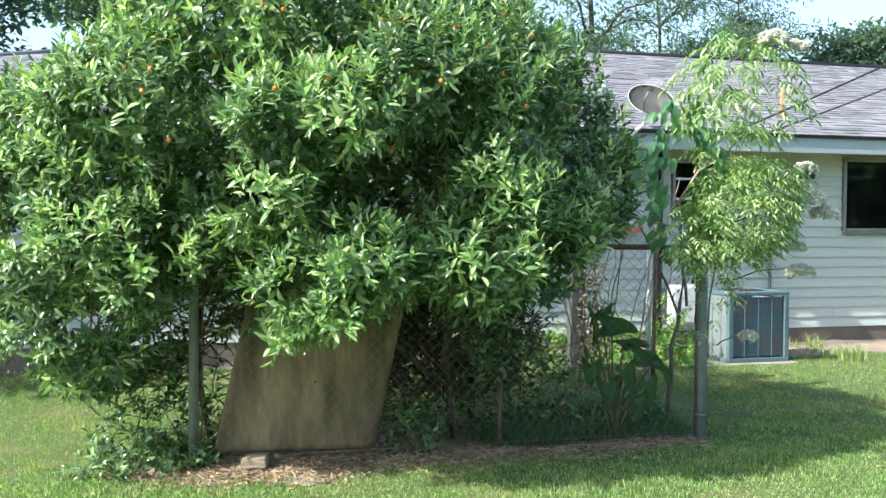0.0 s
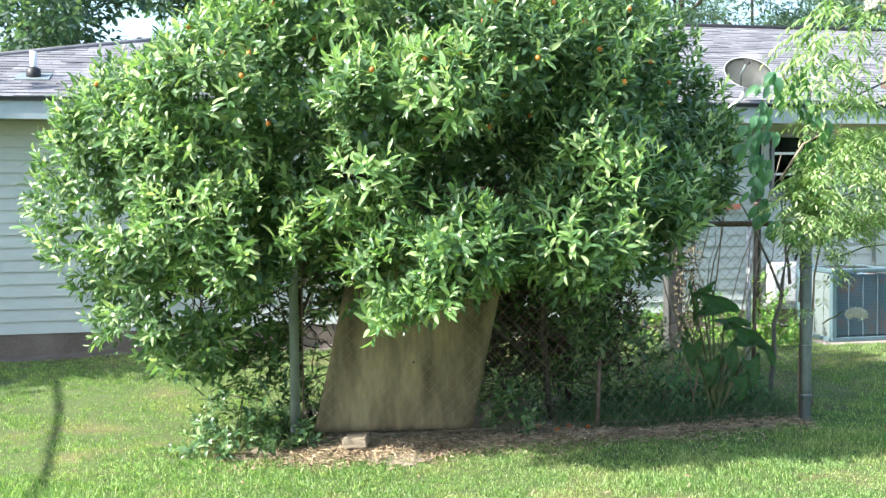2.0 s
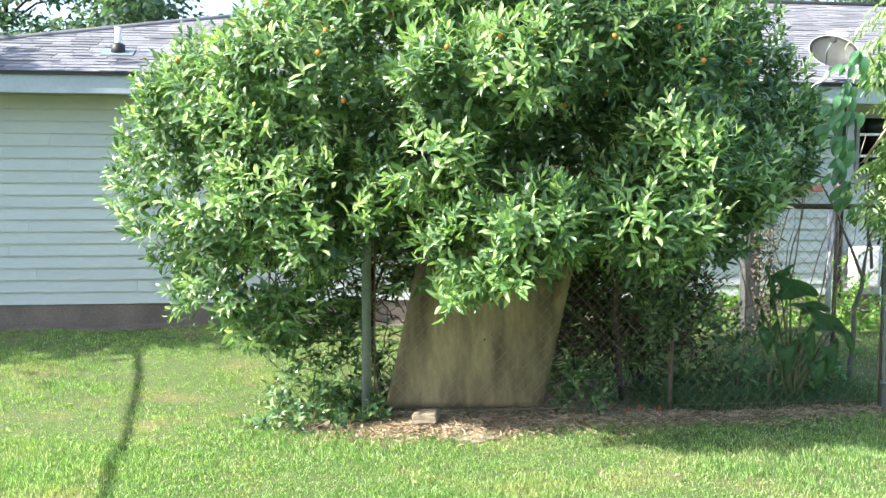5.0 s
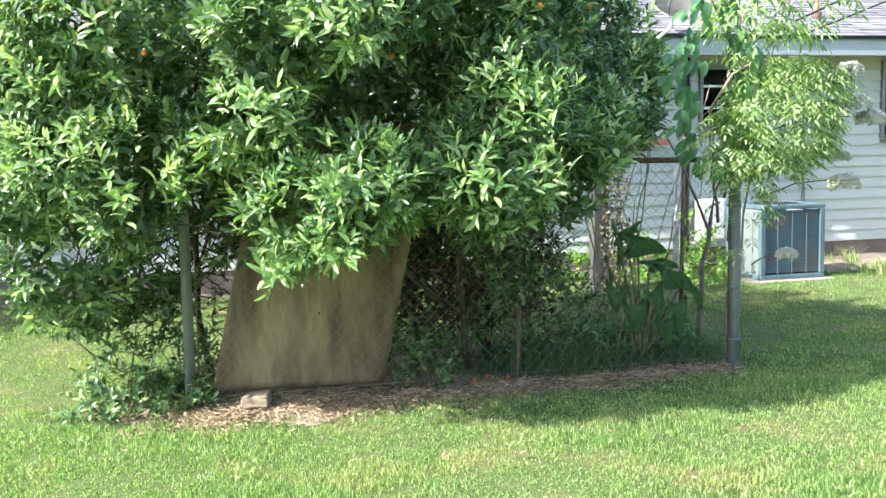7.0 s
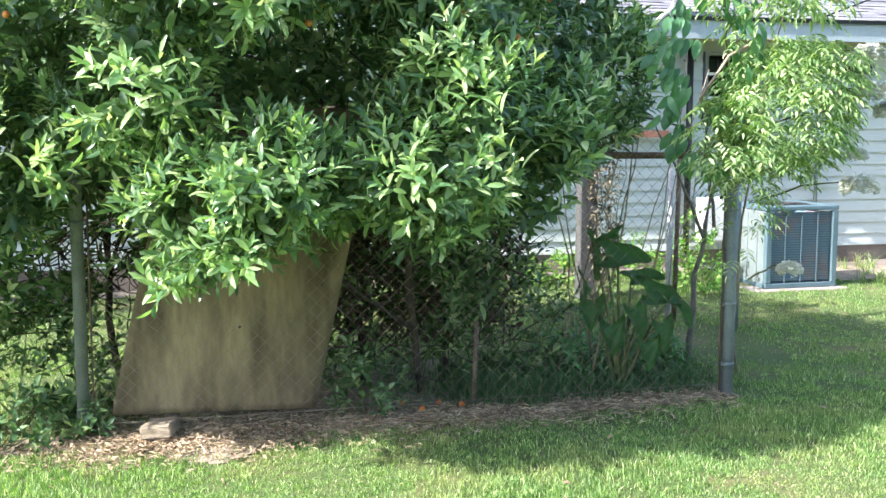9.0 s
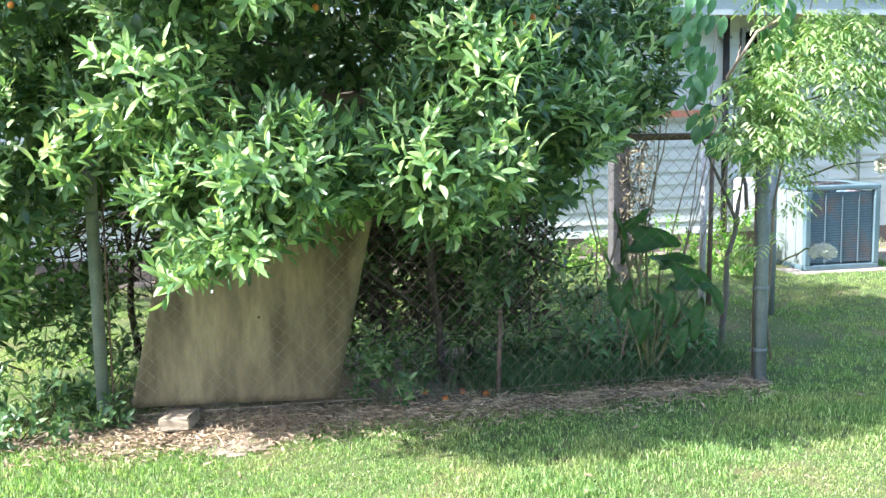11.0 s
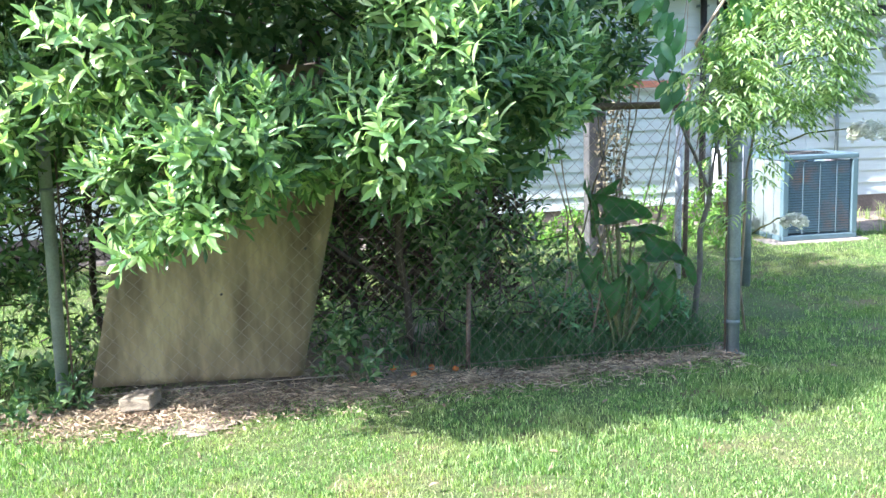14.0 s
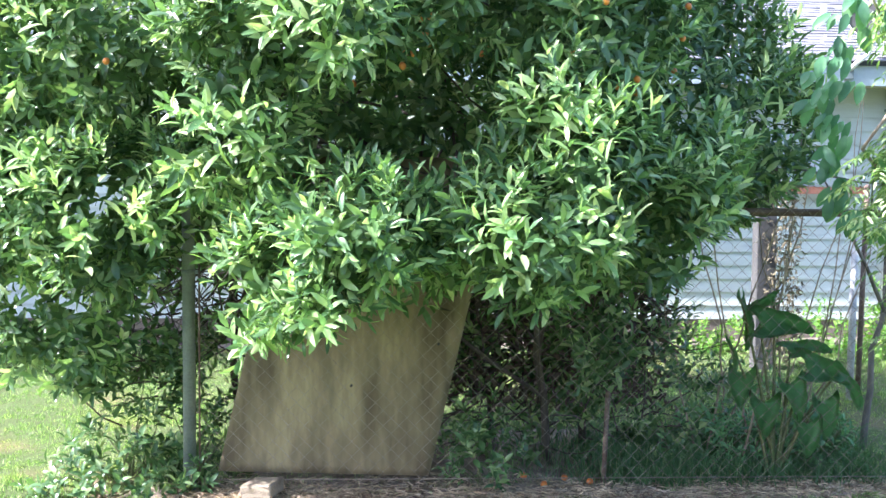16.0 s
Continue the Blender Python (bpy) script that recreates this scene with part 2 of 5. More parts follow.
def box(bm, c, s, bevel=0.0, m=None):
    """A bevelled box of size s round c, in the pose m."""
    r = bmesh.ops.create_cube(bm, size=1.0)
    vs = r["verts"]
    bmesh.ops.scale(bm, vec=s, verts=vs)
    if bevel:
        es = list({e for v in vs for e in v.link_edges})
        r = bmesh.ops.bevel(bm, geom=es, offset=bevel, segments=2, affect="EDGES", profile=0.5)
        vs = list({v for fc in r["faces"] for v in fc.verts} | {v for v in vs if v.is_valid})
    bmesh.ops.translate(bm, vec=c, verts=vs)
    if m is not None:
        bmesh.ops.transform(bm, matrix=m, verts=vs)
    return bm


def boxes(*items):
    bm = bmesh.new()
    for it in items:
        box(bm, *it)
    return bm


def tube(bm, pts, radii, sides=8, cap=True):
    """A tapered tube along pts."""
    rings = []
    n = len(pts)
    pts = [Vector(p) for p in pts]
    for i, p in enumerate(pts):
        d = (pts[min(i + 1, n - 1)] - pts[max(i - 1, 0)]).normalized()
        a = d.orthogonal().normalized() if abs(d.z) > 0.95 else d.cross(Vector((0, 0, 1))).normalized()
        b = d.cross(a)
        r = radii[i] if isinstance(radii, (list, tuple)) else radii
        rings.append([bm.verts.new(p + (a * math.cos(k * math.tau / sides) + b * math.sin(k * math.tau / sides)) * r) for k in range(sides)])
    for r0, r1 in zip(rings, rings[1:]):
        for k in range(sides):
            fc = bm.faces.new((r0[k], r0[(k + 1) % sides], r1[(k + 1) % sides], r1[k]))
            fc.smooth = True
    if cap:
        bm.faces.new(rings[0][::-1])
        bm.faces.new(rings[-1])
    return bm


def curve_pts(a, b, sag, n=8, wob=0.0, rng=random):
    a, b, sag = Vector(a), Vector(b), Vector(sag)
    out = []
    for i in range(n + 1):
        u = i / n
        w = Vector((rng.uniform(-wob, wob), rng.uniform(-wob, wob), rng.uniform(-wob, wob))) if 0 < i < n else Vector()
        out.append(a.lerp(b, u) + sag * (4 * u * (1 - u)) + w)
    return out


def empty(name, at=(0, 0, 0)):
    ob = new(name)
    ob.empty_display_size = 0.1
    ob.location = at
    return ob


# a folded, pointed oval leaf along +x, 1 long and 1 wide, drooping to its tip
LEAF_ROWS = ((0.20, 0.34, 0.03, 0.075), (0.50, 0.50, 0.02, 0.09), (0.79, 0.34, -0.06, 0.0))
LEAF_V = np.array([(0, 0, 0)] + [(u, s * h, e if s else m) for u, h, m, e in LEAF_ROWS for s in (1, 0, -1)] + [(1.0, 0, -0.18)])
LEAF_F = [(0, 2, 1), (0, 3, 2), (1, 2, 5, 4), (2, 3, 6, 5), (4, 5, 8, 7), (5, 6, 9, 8), (7, 8, 10), (8, 9, 10)]
LEAF_N = len(LEAF_V)


def leaves_mesh(name, base, axis, up, length, width, material, droop=1.0):
    """One mesh of many leaves: base points, directions, upper-side normals, lengths and widths as arrays."""
    base, axis, up = np.asarray(base), np.asarray(axis, float), np.asarray(up, float)
    axis = axis / np.linalg.norm(axis, axis=1, keepdims=True)
    side = np.cross(up, axis)
    side /= np.linalg.norm(side, axis=1, keepdims=True) + 1e-9
    nrm = np.cross(axis, side)
    L, Wd = np.asarray(length)[:, None, None], np.asarray(width)[:, None, None]
    t = LEAF_V[None]
    v = base[:, None] + axis[:, None] * t[..., 0:1] * L + side[:, None] * t[..., 1:2] * Wd + nrm[:, None] * t[..., 2:3] * L * droop
    n = len(base)
    faces = [tuple(i + LEAF_N * k for i in fc) for k in range(n) for fc in LEAF_F]
    return mesh_of(name, v.reshape(-1, 3).tolist(), faces, material, True)


def shoots(points, dirs, rng, count=(6, 10), length=(0.07, 0.11), stem=0.09, ratio=0.34, spread=(0.5, 1.1)):
    """Leaf arrays for shoots: leaves set round a short stem at each point."""
    base, axis, up, ln, wd = [], [], [], [], []
    for p, d in zip(points, dirs):
        d = Vector(d).normalized()
        a = d.orthogonal().normalized()
        b = d.cross(a)
        k = rng.randint(*count)
        ph = rng.random() * math.tau
        big = rng.uniform(0.8, 1.15)
        for i in range(k):
            u = i / k
            ang = ph + i * 2.4
            sp = spread[1] + (spread[0] - spread[1]) * u + rng.uniform(-0.2, 0.2)
            out = a * math.cos(ang) + b * math.sin(ang)
            ax = d * math.cos(sp) + out * math.sin(sp)
            ax.z -= 0.22 * (1 - u)
            base.append(Vector(p) + d * stem * (u - 0.5))
            axis.append(ax)
            up.append(d * math.sin(sp) - out * math.cos(sp) + Vector((0, 0, 0.35)))
            l = rng.uniform(*length) * big * (1 - 0.25 * u)
            ln.append(l)
            wd.append(l * ratio * rng.uniform(0.85, 1.15))
    return [np.array([tuple(v) for v in q]) for q in (base, axis, up)] + [np.array(ln), np.array(wd)]


def smoothstep(a, b, x):
    u = np.clip((x - a) / (b - a), 0, 1)
    return u * u * (3 - 2 * u)


def ground_z(x, y):
    """Lawn height: level by the fence, rising to the house."""
    x, y = np.asarray(x, float), np.asarray(y, float)
    z = 0.09 * smoothstep(0.6, 4.6, y) + 0.05 * smoothstep(2, 6, x) * smoothstep(0.6, 3.2, y)
    return z + 0.012 * np.sin(x * 1.7 + 0.6) * np.sin(y * 1.3) + 0.008 * np.sin(x * 4.1 + y * 3.3)


def gz(x, y):
    return float(ground_z(x, y))


# ---- ground: one sheet to the horizon ----
def build_ground():
    fine_x, fine_y = np.arange(-6, 12.01, 0.15), np.arange(-9, 6.01, 0.15)
    far = [-900, -300, -120, -50, -25, -12]
    xs = np.concatenate([far, fine_x, [16, 25, 50, 120, 300, 900]])
    ys = np.concatenate([far[:-1] + [-14], fine_y, [9, 15, 25, 50, 120, 300, 900]])
    gx, gy = np.meshgrid(xs, ys)
    z = ground_z(gx, gy)
    v = np.stack([gx, gy, z], -1).reshape(-1, 3).tolist()
    nx = len(xs)
    faces = [(j * nx + i, j * nx + i + 1, (j + 1) * nx + i + 1, (j + 1) * nx + i) for j in range(len(ys) - 1) for i in range(nx - 1)]
    ob = new("ground", mesh_of("ground", v, faces, M_soil, True))
    tagged(ob, "mown lawn soil rising gently to the house", "ground", kind="structure")


build_ground()

# ---- house ----
WALL_Y, SID_Z0, EXPO = 4.753, 0.33, 0.135
HX0, HX1 = -5.7, 17.0
EAVE_Y, SOFFIT_Z, FASCIA_TOP = 4.29, 2.64, 2.84
RIDGE_Y, RIDGE_Z, RIDGE_X0 = 9.5, 4.64, 2.0
SLOPE = (RIDGE_Z - FASCIA_TOP - 0.02) / (RIDGE_Y - EAVE_Y)
house = tagged(empty("house", (0, 0, 0)), "single-storey house with white lap siding and grey shingle roof", "house")
# openings: x0, x1, z0, z1
OPENINGS = [(8.82, 10.66, 1.62, 2.60), (6.25, 6.97, 1.79, 2.53)]


def build_house():
    bm = bmesh.new()
    # backing wall, pierced at the windows
    y0, y1 = WALL_Y + 0.03, WALL_Y + 0.15
    cuts = sorted(OPENINGS)
    x = HX0
    for a, b, z0, z1 in cuts:
        box(bm, ((x + a) / 2, (y0 + y1) / 2, 1.47), (a - x, y1 - y0, 2.36))
        box(bm, ((a + b) / 2, (y0 + y1) / 2, (0.29 + z0) / 2), (b - a, y1 - y0, z0 - 0.29))
        box(bm, ((a + b) / 2, (y0 + y1) / 2, (2.65 + z1) / 2), (b - a, y1 - y0, 2.65 - z1))
        x = b
    box(bm, ((x + HX1) / 2, (y0 + y1) / 2, 1.47), (HX1 - x, y1 - y0, 2.36))
    wall = part("wall", bm, M_siding, house)
    part("side_wall", boxes(((HX0 + 0.06, 9.5, 1.47), (0.12, 9.2, 2.36))), M_siding, house)
    part("side_wall", boxes(((HX1 - 0.06, 9.5, 1.47), (0.12, 9.2, 2.36))), M_siding, house)
    part("back_wall", boxes(((5.65, 14.2, 1.47), (22.6, 0.12, 2.36))), M_siding, house)
    part("foundation", boxes((((HX0 + HX1) / 2, WALL_Y + 0.14, 0.06), (HX1 - HX0, 0.26, 0.54), 0.006)), M_concrete, house, "stained concrete foundation")
    # rooms behind the panes; near-black walls stand in for an unlit interior
    part("room", boxes(((10.6, 6.4, 1.4), (6.6, 0.06, 2.4)), ((7.4, 5.65, 1.4), (0.06, 1.44, 2.4)), ((13.87, 5.65, 1.4), (0.06, 1.44, 2.4)), ((10.6, 5.65, 0.24), (6.5, 1.4, 0.06)), ((10.6, 5.65, 2.6), (6.5, 1.4, 0.03))), M_room_shade, house, "room with walls near-black for its darkness")
    part("room", boxes(((6.5, 6.4, 1.4), (1.7, 0.06, 2.4)), ((5.68, 5.65, 1.4), (0.06, 1.44, 2.4)), ((7.32, 5.65, 1.4), (0.06, 1.44, 2.4)), ((6.5, 5.65, 0.24), (1.5, 1.4, 0.06)), ((6.5, 5.65, 2.6), (1.5, 1.4, 0.03))), M_room_shade, house, "room with walls near-black for its darkness")
    # eave
    part("fascia", boxes((((HX0 + HX1) / 2, EAVE_Y + 0.012, (SOFFIT_Z + FASCIA_TOP) / 2 - 0.01), (HX1 - HX0 + 0.9, 0.024, FASCIA_TOP - SOFFIT_Z), 0.003)), M_fascia, house, "pale grey-blue fascia board")
    part("soffit", boxes((((HX0 + HX1) / 2, (EAVE_Y + WALL_Y) / 2 + 0.02, SOFFIT_Z + 0.012), (HX1 - HX0 + 0.8, WALL_Y - EAVE_Y, 0.012))), M_soffit, house, "tan soffit in shade")
    part("drip_edge", boxes((((HX0 + HX1) / 2, EAVE_Y - 0.012, FASCIA_TOP + 0.004), (HX1 - HX0 + 0.94, 0.03, 0.045))), M_black, house, "black drip edge")
    # roof deck: front, back and left hip
    e0 = (-6.1, EAVE_Y - 0.03, FASCIA_TOP + 0.018)
    e1 = (HX1 + 0.5, EAVE_Y - 0.03, FASCIA_TOP + 0.018)
    r0, r1 = (RIDGE_X0, RIDGE_Y, RIDGE_Z), (HX1 + 0.5, RIDGE_Y, RIDGE_Z)
    b0, b1 = (-6.1, 14.75, FASCIA_TOP + 0.018), (HX1 + 0.5, 14.75, FASCIA_TOP + 0.018)
    bm = bmesh.new()
    vs = [bm.verts.new(p) for p in (e0, e1, r1, r0, b0, b1)]
    for q in ((0, 1, 2, 3), (3, 2, 5, 4), (0, 3, 4), (1, 5, 2), (0, 4, 5, 1)):
        bm.faces.new([vs[i] for i in q])
    roof = part("roof", bm, M_shingle_rest, house, "grey-pink asphalt shingle roof")
    bm = bmesh.new()
    tube(bm, [(RIDGE_X0, RIDGE_Y, RIDGE_Z + 0.02), (HX1 + 0.5, RIDGE_Y, RIDGE_Z + 0.02)], 0.05, 6)
    part("ridge_cap", bm, M_black, roof, "dark ridge cap")
    bm = bmesh.new()
    tube(bm, [(e0[0], e0[1], e0[2]), (RIDGE_X0, RIDGE_Y, RIDGE_Z + 0.01)], 0.05, 6)
    part("hip_cap", bm, M_shingle_rest, roof)
    return wall, roof


house_wall, house_roof = build_house()


def window(x0, x1, z0, z1, bars, label):
    y = WALL_Y + 0.02
    w = empty("window", ((x0 + x1) / 2, y, z0))
    w.parent = house
    tagged(w, label)
    cx, cz, wx, wz = 0, (z1 - z0) / 2, x1 - x0, z1 - z0
    part("window_frame", boxes(((-wx / 2 + 0.02, -0.02, cz), (0.04, 0.07, wz), 0.004), ((wx / 2 - 0.02, -0.02, cz), (0.04, 0.07, wz), 0.004),
                               ((0, -0.02, 0.02), (wx - 0.082, 0.09, 0.04), 0.004), ((0, -0.02, wz - 0.02), (wx - 0.082, 0.09, 0.04), 0.004)), M_frame, w, "grey metal frame")
    for zb in bars:
        part("window_bar", boxes(((0, -0.01, zb), (wx - 0.084, 0.03, 0.03), 0.003)), M_white, w)
    edges = [0.04] + list(bars) + [wz - 0.04]
    for a, b in zip(edges, edges[1:]):
        pane = part("pane", boxes(((0, 0.02, (a + b) / 2), (wx - 0.084, 0.006, b - a - 0.034))), M_glass, w)
        pane.visible_shadow = False
    part("window_sill", boxes(((0, -0.05, -0.02), (wx + 0.02, 0.05, 0.03), 0.004)), M_frame, w)
    return w


window(*OPENINGS[0], (), "wide dark window under the eave")
window(*OPENINGS[1], (0.24, 0.5), "small dark window with white cross bars")


def board_mesh(length):
    """Lap siding board: thick and proud at its lower edge."""
    h, x = EXPO + 0.02, length / 2
    prof = [(0.0, 0.0), (-0.028, 0.0), (-0.028, 0.008), (-0.003, h), (0.0, h)]
    v = [(sx * x, py, pz) for sx in (-1, 1) for py, pz in prof]
    n = len(prof)
    f = [tuple((i, (i + 1) % n, n + (i + 1) % n, n + i)) for i in range(n)] + [tuple(range(n))[::-1], tuple(range(n, 2 * n))]
    return mesh_of("siding_board", v, f, M_siding)


def build_siding():
    rng = random.Random(4)
    meshes = {}
    for i in range(17):
        z0 = SID_Z0 + i * EXPO
        spans = [(HX0, HX1)]
        for a, b, oz0, oz1 in OPENINGS:
            if z0 + EXPO > oz0 and z0 < oz1 - 0.02:
                spans = [s for (p, q) in spans for s in (((p, a - 0.01), (b + 0.01, q)) if p < a < q else ((p, q),))]
        for p, q in spans:
            x = p
            first = rng.uniform(1.2, 3.6)
            while x < q - 0.01:
                ln = min(first, q - x)
                if q - x - ln < 0.4:
                    ln = q - x
                key = round(ln, 2)
                if key not in meshes:
                    meshes[key] = board_mesh(ln - 0.003)
                b = part("siding_board", meshes[key], M_siding, house_wall)
                b.location = (x + ln / 2, WALL_Y + 0.022 + rng.uniform(-0.001, 0.001), z0 + rng.uniform(-0.0015, 0.0015))
                x += ln
                first = 3.66


build_siding()


def build_shingles():
    """Shingle tabs course by course; those of the left eave as single pieces, the rest joined."""
    rng = random.Random(7)
    run = math.hypot(RIDGE_Y - EAVE_Y, RIDGE_Z - FASCIA_TOP)
    course = 0.145
    ux = Vector((0, (RIDGE_Y - EAVE_Y) / run, (RIDGE_Z - FASCIA_TOP - 0.018) / run))
    un = Vector((0, -ux.z, ux.y))
    verts, faces = [], []
    singles = []
    shared = {}
    for c in range(int(run / course) + 1):
        s0 = c * course
        y = EAVE_Y - 0.03 + ux.y * s0
        left = -6.1 + (RIDGE_X0 + 6.1) * (s0 / run) + 0.04
        x = left - rng.random() * 0.2
        while x < HX1 + 0.4:
            w = rng.choice((0.17, 0.22, 0.3, 0.36))
            if x < left:
                w, x = max(0.06, x + w - left), left
            lift = rng.choice((0.006, 0.009, 0.014))
            o = Vector((x, EAVE_Y - 0.032, FASCIA_TOP + 0.018)) + ux * (s0 - 0.004)
            if x < -0.9 and c < 14 and len(singles) < 300:
                key = (round(w, 2), lift)
                if key not in shared:
                    a, b = un * lift, un * 0.002
                    t = ux * (course + 0.02)
                    px = Vector((w - 0.006, 0, 0))
                    shared[key] = mesh_of("shingle", [tuple(q) for q in (Vector(), px, px + a, a, t + b, t + px + b)], [(0, 1, 2, 3), (3, 2, 5, 4), (0, 3, 4), (1, 5, 2)], M_shingle)
                singles.append((shared[key], o))
            else:
                a, b = un * lift, un * 0.002
                t = ux * (course + 0.02)
                px = Vector((w - 0.006, 0, 0))
                k = len(verts)
                verts += [tuple(o + q) for q in (Vector(), px, px + a, a, t + b, t + px + b)]
                faces += [(k, k + 1, k + 2, k + 3), (k + 3, k + 2, k + 5, k + 4), (k, k + 3, k + 4), (k + 1, k + 5, k + 2)]
            x += w
    rest = part("shingle_field", mesh_of("shingle_field", verts, faces, M_shingle_rest), None, house_roof)
    tagged(rest, kind="stuff")
    for me, o in singles:
        part("shingle", me, None, house_roof).location = o


def roof_z(y):
    return FASCIA_TOP + 0.018 + SLOPE * (y - EAVE_Y + 0.03)


def vent_pipe(name, x, y, h, r, pipe_mat, boot_mat, label):
    v = tagged(empty(name, (x, y, roof_z(y))), label, "roof vent")
    bm = bmesh.new()
    tube(bm, [(0, 0, -0.05), (0, 0, h)], r, 14)
    part("pipe", bm, pipe_mat, v)
    bm = bmesh.new()
    tube(bm, [(0, 0, -0.06), (0, 0, 0.09), (0, 0, 0.115)], [r * 2.3, r * 2.1, r * 1.15], 14)
    part("boot", bm, boot_mat, v, "dark rubber boot")
    part("flashing", boxes(((0, 0, 0), (0.36, 0.34, 0.012), 0.003, pose(0, 0, 0.012, math.degrees(math.atan(SLOPE))))), M_galv, v)
    return v


vent_pipe("vent_pipe", -2.5, 5.12, 0.29, 0.037, M_white, M_black, "white plastic vent pipe with black boot on roof")
vent_pipe("vent_pipe", 5.9, 6.1, 0.2, 0.035, M_white, M_galv, "short white vent pipe on the shingle roof")
vent_pipe("vent_pipe", 8.08, 5.08, 0.42, 0.03, M_redwood, M_galv_rust, "rusty iron vent pipe on the shingle roof")


# ---- satellite dish at the eave ----
def build_dish():
    d = tagged(empty("satellite_dish", (5.41, 4.25, 2.77)), "grey oval satellite dish on a bent arm at the eave", "satellite dish")
    bm = bmesh.new()
    tube(bm, [(0, 0, 0), (0.04, -0.06, 0.06), (0.13, -0.1, 0.14), (0.2, -0.06, 0.26), (0.24, 0.0, 0.38)], 0.022, 10)
    part("mast", bm, M_white, d, "pale bent mast")
    part("foot", boxes(((0, 0.02, -0.01), (0.1, 0.035, 0.14), 0.006)), M_galv, d)
    face = Vector((-0.42, -0.78, 0.46)).normalized()
    wide = Vector((0.85, -0.2, -0.62))
    wide = (wide - face * wide.dot(face)).normalized()
    tall = face.cross(wide)
    m = Matrix.Translation((0.25, -0.05, 0.4)) @ Matrix((wide, tall, face)).transposed().to_4x4()
    bm = bmesh.new()
    rings = []
    for k in range(7):
        r = k / 6
        ring = [bm.verts.new(m @ Vector((0.29 * r * math.cos(a), 0.195 * r * math.sin(a), 0.075 * r * r))) for a in [i * math.tau / 36 for i in range(36)]] if k else [bm.verts.new(m @ Vector((0, 0, 0)))]
        rings.append(ring)
    for i in range(36):
        bm.faces.new((rings[0][0], rings[1][i], rings[1][(i + 1) % 36])).smooth = True
        for k in range(1, 6):
            bm.faces.new((rings[k][i], rings[k + 1][i], rings[k + 1][(i + 1) % 36], rings[k][(i + 1) % 36])).smooth = True
    bmesh.ops.solidify(bm, geom=bm.faces[:], thickness=0.006)
    part("reflector", bm, M_dish, d)
    bm = bmesh.new()
    tube(bm, [m @ Vector((0.294 * math.cos(a), 0.199 * math.sin(a), 0.077)) for a in [i * math.tau / 36 for i in range(37)]], 0.0065, 6, False)
    part("rim", bm, M_rim, d, "pale rim")
    bm = bmesh.new()
    tube(bm, [m @ Vector((0, -0.19, 0.06)), m @ Vector((0, -0.17, 0.28)), m @ Vector((0, -0.03, 0.36))], 0.011, 8)
    part("feed_arm", bm, M_galv, d)
    bm = bmesh.new()
    tube(bm, [m @ Vector((0, -0.04, 0.37)), m @ Vector((0, 0, 0.3))], [0.035, 0.028], 10)
    part("feed_horn", bm, M_black, d)
    part("bracket", boxes(((0, 0, -0.05), (0.12, 0.1, 0.05), 0.006, m)), M_galv, d)


build_dish()


